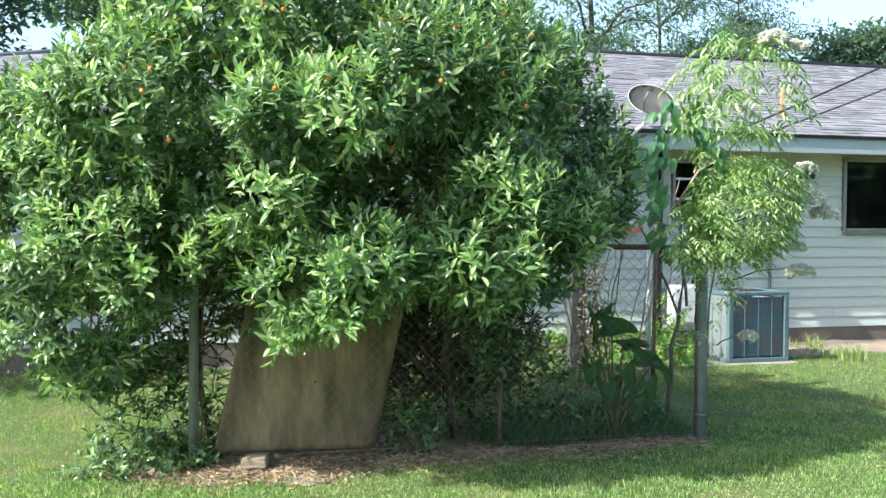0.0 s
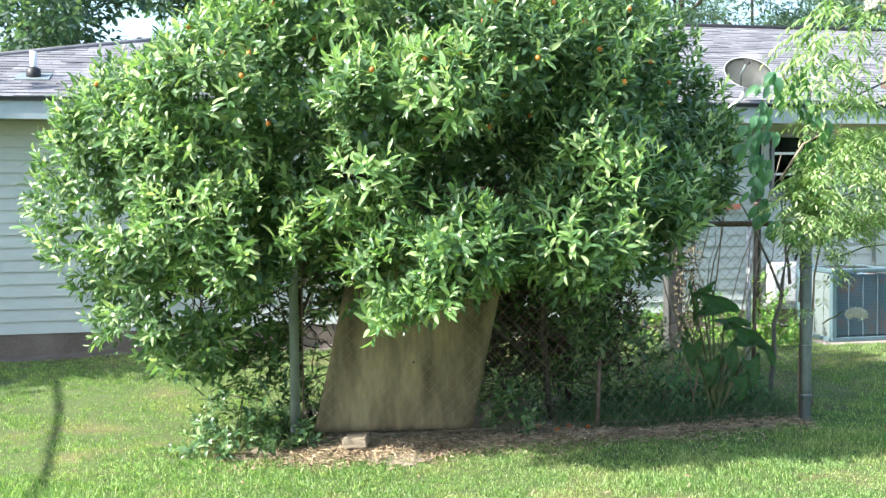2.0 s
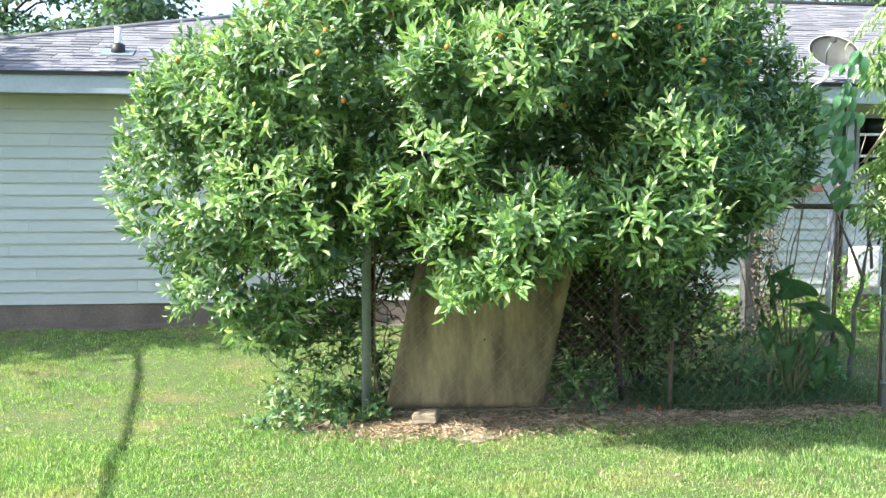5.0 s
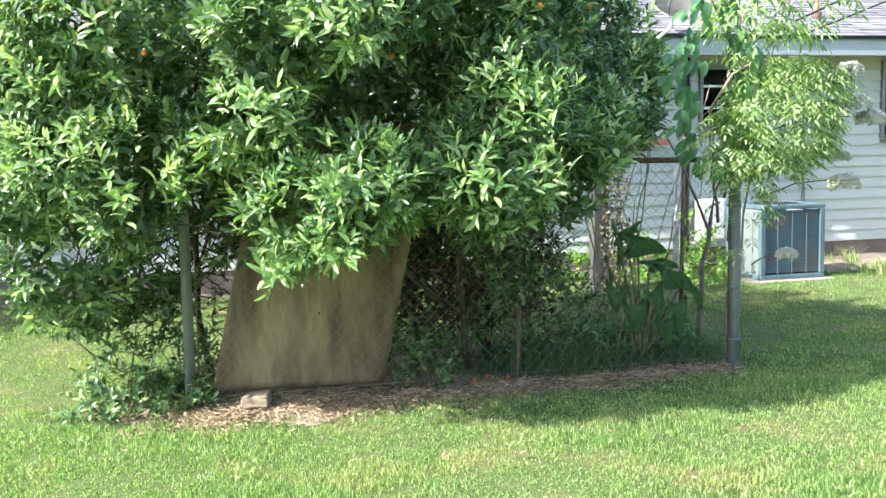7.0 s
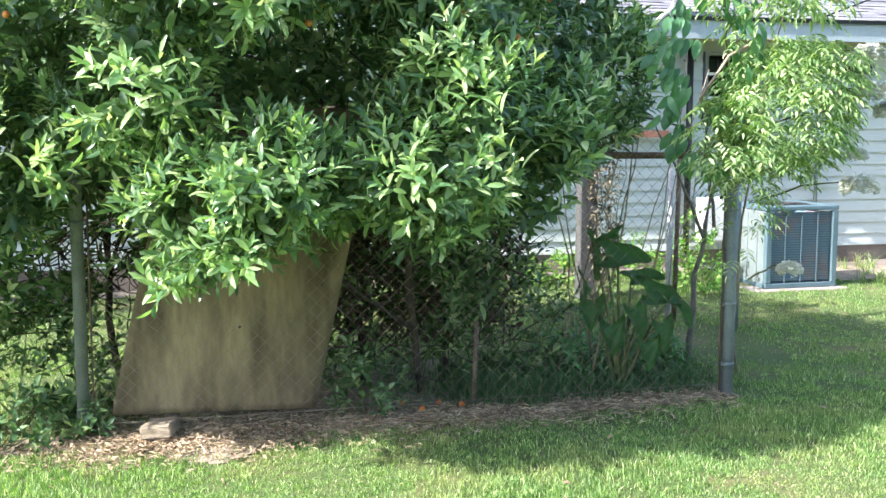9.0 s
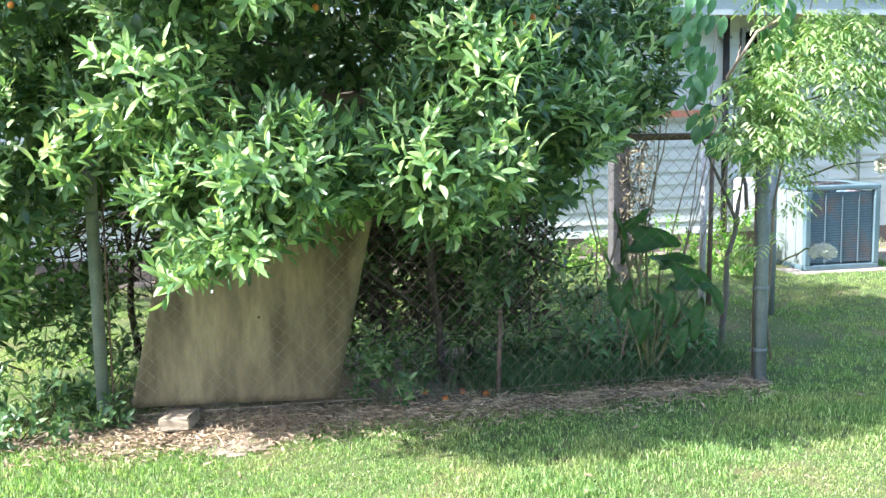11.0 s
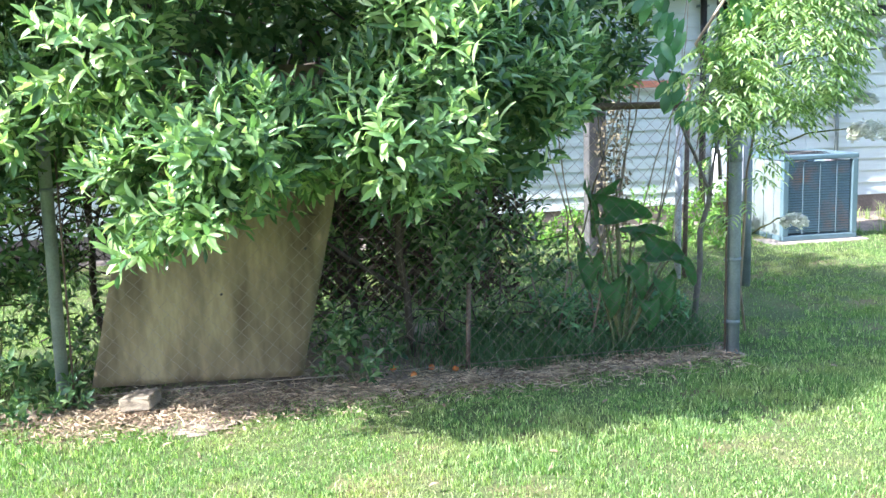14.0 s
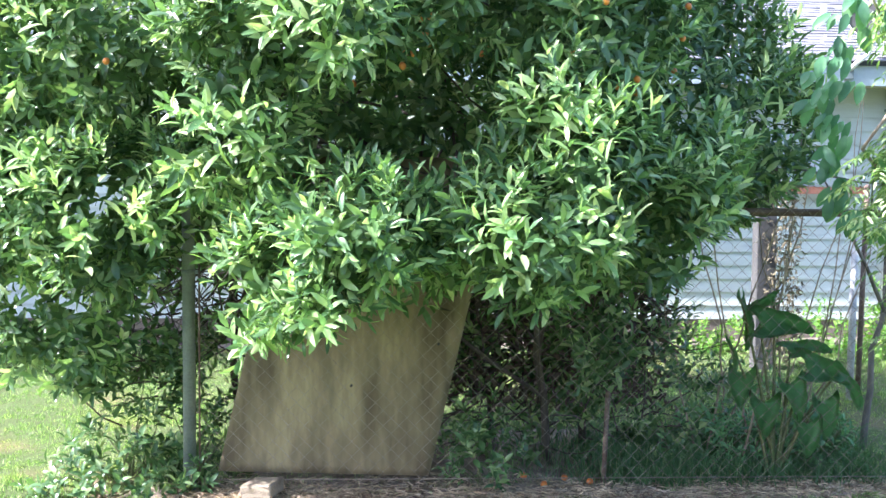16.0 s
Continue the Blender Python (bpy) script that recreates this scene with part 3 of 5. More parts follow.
# ---- air conditioner ----
def build_ac():
    ac = tagged(empty("air_conditioner", (6.52, 3.52, 0.125)), "blue-grey air conditioner condenser on a concrete pad", "air conditioner")
    w, dp, h = 0.79, 0.74, 0.81
    part("base_pan", boxes(((0, 0, 0.025), (w, dp, 0.05), 0.008)), M_ac, ac)
    part("top_panel", boxes(((0, -dp / 2 + 0.06, h - 0.02), (w + 0.01, 0.12, 0.045), 0.01), ((0, dp / 2 - 0.06, h - 0.02), (w + 0.01, 0.12, 0.045), 0.01),
                            ((-w / 2 + 0.06, 0, h - 0.02), (0.12, dp - 0.242, 0.045), 0.004), ((w / 2 - 0.06, 0, h - 0.02), (0.12, dp - 0.242, 0.045), 0.004)), M_ac, ac)
    bm = bmesh.new()
    for r in (0.05, 0.1, 0.15, 0.2, 0.25):
        ring = bmesh.new()
        tube(ring, [(r * math.cos(a), r * math.sin(a), h) for a in [i * math.tau / 28 for i in range(29)]], 0.004, 5, False)
        part("guard_ring", ring, M_black, ac)
    for k in range(8):
        a = k * math.tau / 8
        tube(bm, [(0, 0, h), (0.36 * math.cos(a), 0.36 * math.sin(a), h - 0.004)], 0.004, 5)
    part("fan_guard", bm, M_black, ac, "black wire fan guard")
    bm = bmesh.new()
    tube(bm, [(0, 0, h - 0.2), (0, 0, h - 0.08)], 0.07, 14)
    for k in range(4):
        box(bm, (0.15, 0, h - 0.15), (0.2, 0.12, 0.006), 0, Euler((radians(0), 0, k * math.pi / 2)).to_matrix().to_4x4())
    part("fan", bm, M_black, ac)
    for sx in (-1, 1):
        for sy in (-1, 1):
            part("corner_post", boxes(((sx * (w / 2 - 0.03), sy * (dp / 2 - 0.03), h / 2), (0.06, 0.06, h - 0.1), 0.008)), M_ac, ac)
    # coils behind the louvres
    part("coil", boxes(((0, -dp / 2 + 0.06, h / 2), (w - 0.124, 0.03, h - 0.14)), ((0, dp / 2 - 0.06, h / 2), (w - 0.124, 0.03, h - 0.14)),
                       ((w / 2 - 0.06, 0, h / 2), (0.03, dp - 0.15, h - 0.14))), M_coil, ac, "dark coil with rusty patches")
    bm = bmesh.new()
    for i in range(1, 4):
        box(bm, (-w / 2 + 0.04 + i * (w - 0.08) / 4, -dp / 2 + 0.017, h / 2), (0.014, 0.008, h - 0.12), 0.002)
    part("front_bar", bm, M_ac_bar, ac)
    bm = bmesh.new()
    for i in range(28):
        box(bm, (0, -dp / 2 + 0.03, 0.085 + i * 0.0245), (w - 0.126, 0.016, 0.004))
    part("louvre", bm, M_ac_bar, ac)
    part("side_panel", boxes(((-w / 2 + 0.012, 0, h / 2), (0.018, dp - 0.122, h - 0.1), 0.003)), M_ac_lit_side, ac, "metal side panel, coloured paler for the sun on it")
    bm = bmesh.new()
    for i in range(1, 4):
        box(bm, (-w / 2 + 0.002, -dp / 2 + i * dp / 4, h / 2), (0.012, 0.02, h - 0.16), 0.002)
    part("side_rib", bm, M_ac_lit_side, ac)
    bm = bmesh.new()
    tube(bm, [(-0.42, 0.2, 0.14), (-0.62, 0.3, 0.12), (-0.75, 0.9, 0.25)], 0.022, 8)
    part("line_set", bm, M_black, ac, "insulated refrigerant line")
    pad = new("concrete_pad", None)
    pad.location = (6.46, 3.52, 0.055)
    part("slab", boxes(((0, 0, 0), (1.06, 0.95, 0.14), 0.012)), M_pad, pad)
    tagged(pad, "pale concrete pad under the air conditioner", "pad")


build_ac()


# ---- service things on the house wall ----
def wall_fixtures():
    box_ = tagged(empty("utility_box", (6.33, 4.54, 0.43)), "pale grey electrical box on the siding", "utility box")
    part("body", boxes(((0, 0.08, 0.25), (0.34, 0.17, 0.5), 0.012)), M_white, box_)
    part("cover", boxes(((0, -0.012, 0.25), (0.29, 0.014, 0.45), 0.006)), M_white, box_)
    for x, z0, z1, mt, lab, r in ((6.05, 0.25, 2.63, M_black, "black downpipe fixed to the siding", 0.035), (7.66, 0.55, 1.9, M_galv, "grey conduit on the siding beside the air conditioner", 0.022)):
        bm = bmesh.new()
        tube(bm, [(0, 0, z0), (0, 0, z1)], r, 10)
        p = tagged(empty("conduit", (x, 4.68, 0)), lab, "pipe")
        part("pipe", bm, mt, p)
        for z in (z0 + 0.25, (z0 + z1) / 2, z1 - 0.2):
            part("strap", boxes(((0, 0.02, z), (r * 2 + 0.06, 0.05, 0.025), 0.003)), M_galv, p)
    lamp = tagged(empty("wall_lamp", (8.13, 4.73, 2.36)), "black wall lamp under the eave", "lamp")
    part("back_plate", boxes(((0, -0.01, 0), (0.12, 0.03, 0.12), 0.005)), M_black, lamp)
    bm = bmesh.new()
    tube(bm, [(-0.14, -0.09, 0.0), (0.14, -0.09, 0.0)], 0.055, 14)
    part("shade", bm, M_black, lamp)
    part("arm", boxes(((0, -0.05, 0), (0.04, 0.07, 0.03), 0.004)), M_black, lamp)
    rail = tagged(empty("red_plank", (5.36, 4.62, 1.63)), "faded red painted plank fixed across the siding", "plank")
    part("plank", boxes(((0, 0.03, 0), (0.86, 0.05, 0.07), 0.006)), M_redwood, rail)


wall_fixtures()


def cable(pts, r, label, sag):
    a, b = pts
    c = tagged(empty("service_cable", a), label, "cable")
    bm = bmesh.new()
    tube(bm, [p - Vector(a) for p in curve_pts(a, b, (0, 0, -sag), 24)], r, 6)
    part("line", bm, M_black, c)
    return c


cable(((6.85, 4.23, 2.87), (13.5, 3.2, 6.0)), 0.013, "black twisted service cable running to the eave", 0.06)
cable(((7.25, 4.23, 2.84), (13.5, 3.3, 5.35)), 0.010, "thin black telephone cable running to the eave", 0.05)
# a thick overhead line along the lot's edge, known by its shadow on the lawn
cable(((-5.29, 4.26, 2.80), (-3.68, -14.0, 2.95)), 0.027, "thick overhead cable bundle along the edge of the yard", 0.0)


# ---- chain-link fence ----
FENCE_X = 3.945
MESH_TOP = 1.66
DIAMOND = 0.085


def post_mesh(r, h, dome=True):
    bm = bmesh.new()
    rs, zs = ([r, r, r * 1.12, r * 1.12, r * 0.8, r * 0.2], [-0.2, h, h + 0.001, h + 0.03, h + 0.055, h + 0.066]) if dome else ([r, r], [-0.2, h])
    tube(bm, [(0, 0, z) for z in zs], rs, 18)
    return bm


def build_fence():
    f = tagged(empty("chain_link_fence", (0, 0, 0)), "old galvanized chain-link fence with weathered posts and rusty rail", "fence")
    for x, r, h in ((0.0, 0.034, 1.6), (FENCE_X, 0.04, 1.68)):
        p = part("post", post_mesh(r, h, x < 1), M_galv, f)
        p.location = (x, 0, 0)
        for z in ((0.2, 0.59, 1.2) if x > 1 else (1.2,)):
            bm = bmesh.new()
            tube(bm, [(0, 0, z - 0.012), (0, 0, z + 0.012)], r + 0.004, 14)
            box(bm, (-r - 0.012 if x > 1 else r + 0.012, -0.004, z), (0.03, 0.012, 0.022), 0.002)
            part("tension_band", bm, M_galv, p)
    for x in (0.055, FENCE_X - 0.06):
        bm = bmesh.new()
        tube(bm, [(x, -0.012, 0.03), (x + 0.004, -0.012, 1.6)], 0.006, 6)
        part("tension_bar", bm, M_galv_rust, f, "thin rusty tension bar")
    bm = bmesh.new()
    tube(bm, curve_pts((0.03, 0.02, 1.55), (FENCE_X - 0.03, 0.02, 1.535), (0, 0, 0.004), 10), 0.021, 12)
    part("top_rail", bm, M_galv_rust, f, "brown rusty top rail")
    bm = bmesh.new()
    tube(bm, [(0.03, 0.0, 0.07), (FENCE_X - 0.03, 0.0, 0.07)], 0.003, 5)
    part("tension_wire", bm, M_wire, f)
    # one zigzag picket, woven with its neighbours
    n = int(MESH_TOP / (DIAMOND / 2))
    bm = bmesh.new()
    pts = []
    for i in range(n + 1):
        s = 1 if i % 2 else -1
        pts.append((s * DIAMOND / 4 * 1.06, s * 0.003, 0.03 + i * DIAMOND / 2))
    tube(bm, pts, 0.0017, 4)
    me = bpy.data.meshes.new("picket_wire")
    bm.to_mesh(me)
    bm.free()
    me.materials.append(M_wire)
    k = int((FENCE_X - 0.12) / (DIAMOND / 2))
    bm = bmesh.new()
    tube(bm, [(-p[0], p[1], p[2]) for p in pts], 0.0017, 4)
    me2 = bpy.data.meshes.new("picket_wire")
    bm.to_mesh(me2)
    bm.free()
    me2.materials.append(M_wire)
    rng = random.Random(2)
    for i in range(k):
        w = part("picket_wire", me if i % 2 else me2, None, f)
        w.location = (0.065 + (i + 0.5) * DIAMOND / 2, -0.022 + 0.006 * math.sin(i * 0.21), rng.uniform(-0.002, 0.002))


build_fence()


def loose_post(name, x, y, h, r, mt, lean, label):
    p = tagged(empty(name, (x, y, gz(x, y))), label, "post")
    p.rotation_euler = (radians(lean[0]), radians(lean[1]), 0)
    part("pipe", post_mesh(r, h, False), mt, p)
    bm = bmesh.new()
    tube(bm, [(0, 0, h), (0, 0, h + 0.02), (0, 0, h + 0.035)], [r * 1.15, r * 1.15, r * 0.5], 14)
    part("cap", bm, mt, p)


loose_post("back_fence_post", 4.97, 1.72, 1.5, 0.035, M_galv, (0, 0), "grey galvanized fence post standing behind the corner post")
loose_post("pipe_post", 4.56, 2.1, 1.4, 0.027, M_oldwhite, (0, 0.3), "white painted pipe post among weeds behind the fence")
loose_post("rusty_pipe_post", 4.63, 2.12, 1.6, 0.02, M_galv_rust, (0, 0.8), "thin rusty pipe standing beside the white post")
loose_post("rusty_stake", 2.28, 0.12, 0.5, 0.014, M_galv_rust, (0, 2), "thin rusty stake in the leaf litter")


# ---- plywood board leaning in the fence ----
def build_board():
    b = tagged(empty("plywood_board", (0.14, 0.07, 0.05)), "weathered brown plywood sheet leaning against the fence", "board")
    w, h, th = 1.17, 1.8, 0.016
    bm = bmesh.new()
    nx, nz = 24, 40
    grid = [[[bm.verts.new((w * i / nx, s * th / 2 + 0.014 * math.sin(2.2 * i / nx + 1.7 * j / nz), h * j / nz)) for i in range(nx + 1)] for j in range(nz + 1)] for s in (-1, 1)]
    for s, g_ in enumerate(grid):
        for j in range(nz):
            for i in range(nx):
                q = (g_[j][i], g_[j][i + 1], g_[j + 1][i + 1], g_[j + 1][i])
                bm.faces.new(q if s == 0 else q[::-1]).smooth = True
    for j in range(nz):
        bm.faces.new((grid[0][j][0], grid[0][j + 1][0], grid[1][j + 1][0], grid[1][j][0]))
        bm.faces.new((grid[0][j + 1][nx], grid[0][j][nx], grid[1][j][nx], grid[1][j + 1][nx]))
    for i in range(nx):
        bm.faces.new((grid[0][0][i + 1], grid[0][0][i], grid[1][0][i], grid[1][0][i + 1]))
        bm.faces.new((grid[0][nz][i], grid[0][nz][i + 1], grid[1][nz][i + 1], grid[1][nz][i]))
    # sheared by its lean: turned in its own plane
    lean = Matrix.Translation((0.0, 0.0, 0.05)) @ Euler((radians(-3), radians(13), 0)).to_matrix().to_4x4() @ Matrix(((0.97, 0, 0, 0), (0, 1, 0, 0), (0.19, 0, 1, 0), (0, 0, 0, 1)))
    bmesh.ops.transform(bm, matrix=lean, verts=bm.verts[:])
    part("sheet", bm, M_ply, b)
    for x, z in ((0.1, 0.97), (0.62, 0.5), (1.05, 0.75)):
        bm = bmesh.new()
        tube(bm, [(x, -0.012, z), (x, -0.002, z)], 0.008, 10)
        bmesh.ops.transform(bm, matrix=lean, verts=bm.verts[:])
        part("nail", bm, M_black, b)


build_board()


def build_brick():
    b = tagged(empty("brick", (0.41, -0.16, 0.03)), "worn buff paving brick lying on leaf litter", "brick")
    bm = boxes(((0, 0, 0.04), (0.17, 0.2, 0.075), 0.012))
    rng = random.Random(5)
    bmesh.ops.subdivide_edges(bm, edges=bm.edges[:], cuts=2, use_grid_fill=True)
    for v in bm.verts:
        v.co += Vector((rng.uniform(-1, 1), rng.uniform(-1, 1), rng.uniform(-1, 1))) * 0.003
    part("block", bm, M_brick, b)
    b.rotation_euler = (radians(-3), radians(-5), radians(-14))


build_brick()


# ---- the big citrus bush ----
# lumps of the crown: centre, radii
LUMPS = [((0.9, 0.65, 2.05), (2.0, 1.15, 1.5)), ((-0.75, 0.45, 1.75), (0.98, 0.85, 0.95)), ((-0.8, 0.4, 1.1), (0.6, 0.65, 0.62)),
         ((2.65, 0.45, 2.15), (0.82, 0.8, 0.75)), ((2.15, -0.45, 1.62), (0.6, 0.62, 0.48)), ((2.42, -0.55, 1.74), (0.36, 0.46, 0.36)),
         # the low shelf over the board: a front clump, a drooping sprig and a clump beside them
         ((0.62, -0.85, 1.30), (0.36, 0.38, 0.30)), ((0.92, -1.08, 1.48), (0.34, 0.40, 0.28)), ((0.77, -1.12, 1.16), (0.20, 0.25, 0.14)),
         ((0.45, -0.88, 0.99), (0.13, 0.15, 0.09)), ((1.68, -1.05, 1.50), (0.37, 0.45, 0.34)), ((1.95, -1.05, 1.72), (0.34, 0.42, 0.36)), ((1.30, -0.75, 1.45), (0.22, 0.28, 0.22)),
         # the column above it
         ((0.36, -0.90, 1.98), (0.33, 0.43, 0.34)), ((0.48, -1.02, 2.36), (0.38, 0.44, 0.30)), ((0.85, -1.15, 2.40), (0.36, 0.42, 0.26)), ((0.16, -0.42, 1.72), (0.22, 0.28, 0.24)),
         ((1.35, -0.85, 2.68), (0.55, 0.5, 0.40)), ((1.78, -0.98, 2.06), (0.24, 0.40, 0.24)), ((2.0, -0.7, 2.45), (0.44, 0.5, 0.36)), ((2.0, -0.3, 2.75), (0.65, 0.65, 0.55)), ((2.6, 0.5, 2.75), (0.65, 0.6, 0.5)),
         # the left side
         ((-0.28, -0.45, 1.58), (0.38, 0.36, 0.36)), ((-0.62, -0.32, 1.66), (0.34, 0.40, 0.30)), ((-0.32, -0.5, 1.28), (0.22, 0.28, 0.16)), ((-0.4, -0.35, 2.5), (0.62, 0.6, 0.5)),
         ((0.65, -0.15, 3.1), (1.15, 0.8, 0.5)), ((-1.05, 0.25, 2.2), (0.5, 0.55, 0.55)), ((-0.75, -0.2, 2.05), (0.4, 0.4, 0.35)), ((-0.95, -0.05, 1.5), (0.4, 0.4, 0.4)), ((-0.5, 0.5, 0.95), (0.6, 0.45, 0.4)),
         ((0.95, 0.55, 3.25), (1.3, 1.1, 0.95)), ((1.75, 0.7, 3.15), (0.8, 0.9, 0.7)),
         ((2.15, 0.9, 1.0), (0.75, 0.6, 0.75)), ((1.2, 1.25, 1.1), (0.95, 0.5, 0.75)), ((3.0, 0.4, 1.95), (0.5, 0.55, 0.45)), ((2.0, 1.75, 2.35), (0.95, 0.9, 0.95)), ((0.8, 1.7, 2.4), (1.2, 0.9, 0.95))]
LC, LR = np.array([a for a, _ in LUMPS]), np.array([r for _, r in LUMPS])


def crown_points(n, rng, shrink, seed):
    """Points near the outer skin of the lumps, with outward directions."""
    r = np.random.RandomState(seed)
    area = (LR[:, 0] * LR[:, 1] + LR[:, 1] * LR[:, 2] + LR[:, 0] * LR[:, 2])
    idx = r.choice(len(LR), n * 3, p=area / area.sum())
    d = r.normal(size=(n * 3, 3))
    d /= np.linalg.norm(d, axis=1, keepdims=True)
    p = LC[idx] + d * LR[idx] * (shrink + r.uniform(-0.10, 0.06, (n * 3, 1)))
    nrm = d / LR[idx]
    nrm /= np.linalg.norm(nrm, axis=1, keepdims=True)
    q = np.linalg.norm((p[:, None] - LC[None]) / LR[None], axis=2)
    q[np.arange(len(p)), idx] = 9
    keep = (q.min(axis=1) > shrink - 0.10) & (p[:, 2] > np.where(p[:, 0] > 1.3, 0.25, 0.5))
    # thin, gappy underside on the left, and fewer leaves on the far side
    gap = np.array([noise.noise(Vector(v) * 2.9) + (0.45 * noise.noise(Vector(v) * 8.0) if shrink > 0.9 else 0) for v in p])
    keep &= gap > np.where((p[:, 2] < 1.28) & (p[:, 0] < 0.3), np.where(p[:, 2] < 1.0, 0.05, 0.0), np.where(idx == 0, np.where((p[:, 1] > 0.5) | (shrink < 0.9), -0.5, np.where((p[:, 0] > 1.25) & (p[:, 0] < 2.0) & (p[:, 2] < 2.6), 0.04, -0.12)), -0.17))
    keep &= (p[:, 1] < 1.3) | (r.rand(len(p)) < 0.8)
    # the board and the stems under the crown stay open
    keep &= ~((p[:, 1] > -0.15) & (p[:, 0] > -0.15) & (p[:, 0] < 1.75) & (p[:, 2] < 1.25) & (p[:, 1] < 0.5))
    # a dark hollow above the lower shelf
    keep &= ~((((p[:, 0] - 1.20) / 0.36) ** 2 + ((p[:, 2] - 2.0) / 0.22) ** 2 < 1) & (p[:, 1] < -0.25) & (shrink > 0.9))
    keep &= ~((((p[:, 0] + 0.02) / 0.24) ** 2 + ((p[:, 2] - 2.12) / 0.20) ** 2 < 1) & (p[:, 1] < -0.2) & (shrink > 0.9))
    keep &= ~((p[:, 0] > 0.1) & (p[:, 0] < 1.4) & (p[:, 2] < 0.8))
    keep &= ~((p[:, 0] > 1.3) & (p[:, 2] < 1.0) & (p[:, 1] < 0.25))
    return p[keep][:n], nrm[keep][:n]


bush = tagged(empty("citrus_bush", (1.0, 0.8, 0.0)), "large rounded kumquat bush with glossy leaves and orange fruit", "bush")
BUSH_O = np.array((1.0, 0.8, 0.0))


def build_bush():
    rng = random.Random(11)
    # stems and limbs
    roots = [(0.6, 0.9), (1.0, 0.6), (1.3, 1.0), (1.7, 0.8), (2.05, 0.55), (0.2, 0.9), (2.3, 0.9)]
    for i, (x, y) in enumerate(roots):
        bm = bmesh.new()
        top = Vector((x + rng.uniform(-0.7, 0.7), y + rng.uniform(-0.5, 0.4), rng.uniform(1.9, 2.6)))
        pts = curve_pts(Vector((x, y, -0.05)), top, (rng.uniform(-0.2, 0.2), rng.uniform(-0.15, 0.15), 0), 9, 0.025, rng)
        tube(bm, [p - Vector(BUSH_O) for p in pts], [0.026 - 0.016 * k / 9 for k in range(10)], 8)
        stem = part("stem", bm, M_bark, bush)
        bm = bmesh.new()
        for k in range(11):
            a = pts[rng.randint(2, 8)]
            c = Vector(LC[rng.randrange(len(LC))])
            b = a.lerp(c, rng.uniform(0.4, 0.8)) + Vector((rng.uniform(-0.3, 0.3), rng.uniform(-0.3, 0.3), rng.uniform(-0.1, 0.3)))
            tube(bm, [p - Vector(BUSH_O) for p in curve_pts(a, b, (0, 0, 0.06), 5, 0.03, rng)], [0.014, 0.012, 0.010, 0.008, 0.006, 0.004], 5)
        part("limb", bm, M_bark, stem)
    # low dead twigs showing under the crown
    bm = bmesh.new()
    for k in range(560):
        a = Vector((rng.uniform(-0.6, 2.8) if k < 170 else rng.uniform(-0.9, 0.3) if k < 300 else rng.uniform(1.25, 2.75), rng.uniform(0.45, 1.4), rng.uniform(0.1, 1.15) if k < 170 or k > 299 else rng.uniform(0.65, 1.15)))
        b = a + Vector((rng.uniform(-0.5, 0.5), rng.uniform(-0.3, 0.3), rng.uniform(-0.1, 0.5)))
        tube(bm, [p - Vector(BUSH_O) for p in curve_pts(a, b, (0, 0, rng.uniform(-0.06, 0.06)), 4, 0.02, rng)], [0.006, 0.005, 0.004, 0.003, 0.002], 4)
    tagged(part("dead_brushwood", bm, M_bark, bush, "bare brown twigs"), kind="stuff")
    # withered leaves, coloured very dark to deepen the shade under the crown
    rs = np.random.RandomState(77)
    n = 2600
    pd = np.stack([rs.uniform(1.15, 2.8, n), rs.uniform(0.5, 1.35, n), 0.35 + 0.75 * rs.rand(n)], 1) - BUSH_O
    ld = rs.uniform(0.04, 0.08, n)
    tagged(part("dead_foliage", leaves_mesh("dead_foliage", pd, rs.normal(size=(n, 3)) - (0, 0, 0.8), rs.normal(size=(n, 3)), ld, ld * 0.4, M_dead_shade), None, bush, "withered brown leaves hung in the twigs, kept dark for the shade there"), kind="stuff")
    # leaves: skin, then a darker depth behind it
    sets = []
    for n, shrink, seed in ((6000, 1.0, 1), (3800, 0.8, 2), (4000, 0.58, 3)):
        p, d = crown_points(n, rng, shrink, seed)
        d = d + np.array((0, 0, 0.5)) + np.outer(smoothstep(1.2, 2.0, p[:, 0]), (0, 0, 0.5)) + np.random.RandomState(seed + 20).normal(scale=0.35, size=d.shape)
        sets.append((p, d))
    p, d = sets[0]
    # young growth, and sunlight painted as pale leaves: much on the shelf, the column and the left front, little in the
    # shaded parts
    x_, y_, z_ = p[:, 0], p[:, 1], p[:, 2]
    young_lit_share = np.where(y_ < -0.2, 0.5, 0.2)
    young_lit_share = np.where((y_ < -0.7) & (z_ < 1.85), 0.85, young_lit_share)
    young_lit_share = np.where((x_ > -0.65) & (x_ < 0.15) & (z_ > 1.95) & (z_ < 2.7), 0.12, young_lit_share)
    young_lit_share = np.where((x_ > 0.15) & (x_ < 0.95) & (y_ < -0.8) & (z_ > 1.7), 0.65, young_lit_share)
    young_lit_share = np.where((x_ > 2.2) | ((x_ > 1.0) & (z_ > 1.9)), 0.34, young_lit_share)
    young_lit_share = np.where((x_ > 1.3) & (y_ < -0.55) & (z_ > 1.3) & (z_ < 2.1), 0.75, young_lit_share)
    young_lit_share = np.where((x_ > 1.6) & (z_ < 1.3), 0.1, young_lit_share)
    young = np.random.RandomState(9).rand(len(p)) < young_lit_share
    piece = np.flatnonzero((p[:, 0] > 0.2) & (p[:, 0] < 1.9) & (p[:, 1] < -0.95) & (p[:, 2] < 2.0))[:280]
    single = np.zeros(len(p), bool)
    single[piece] = True
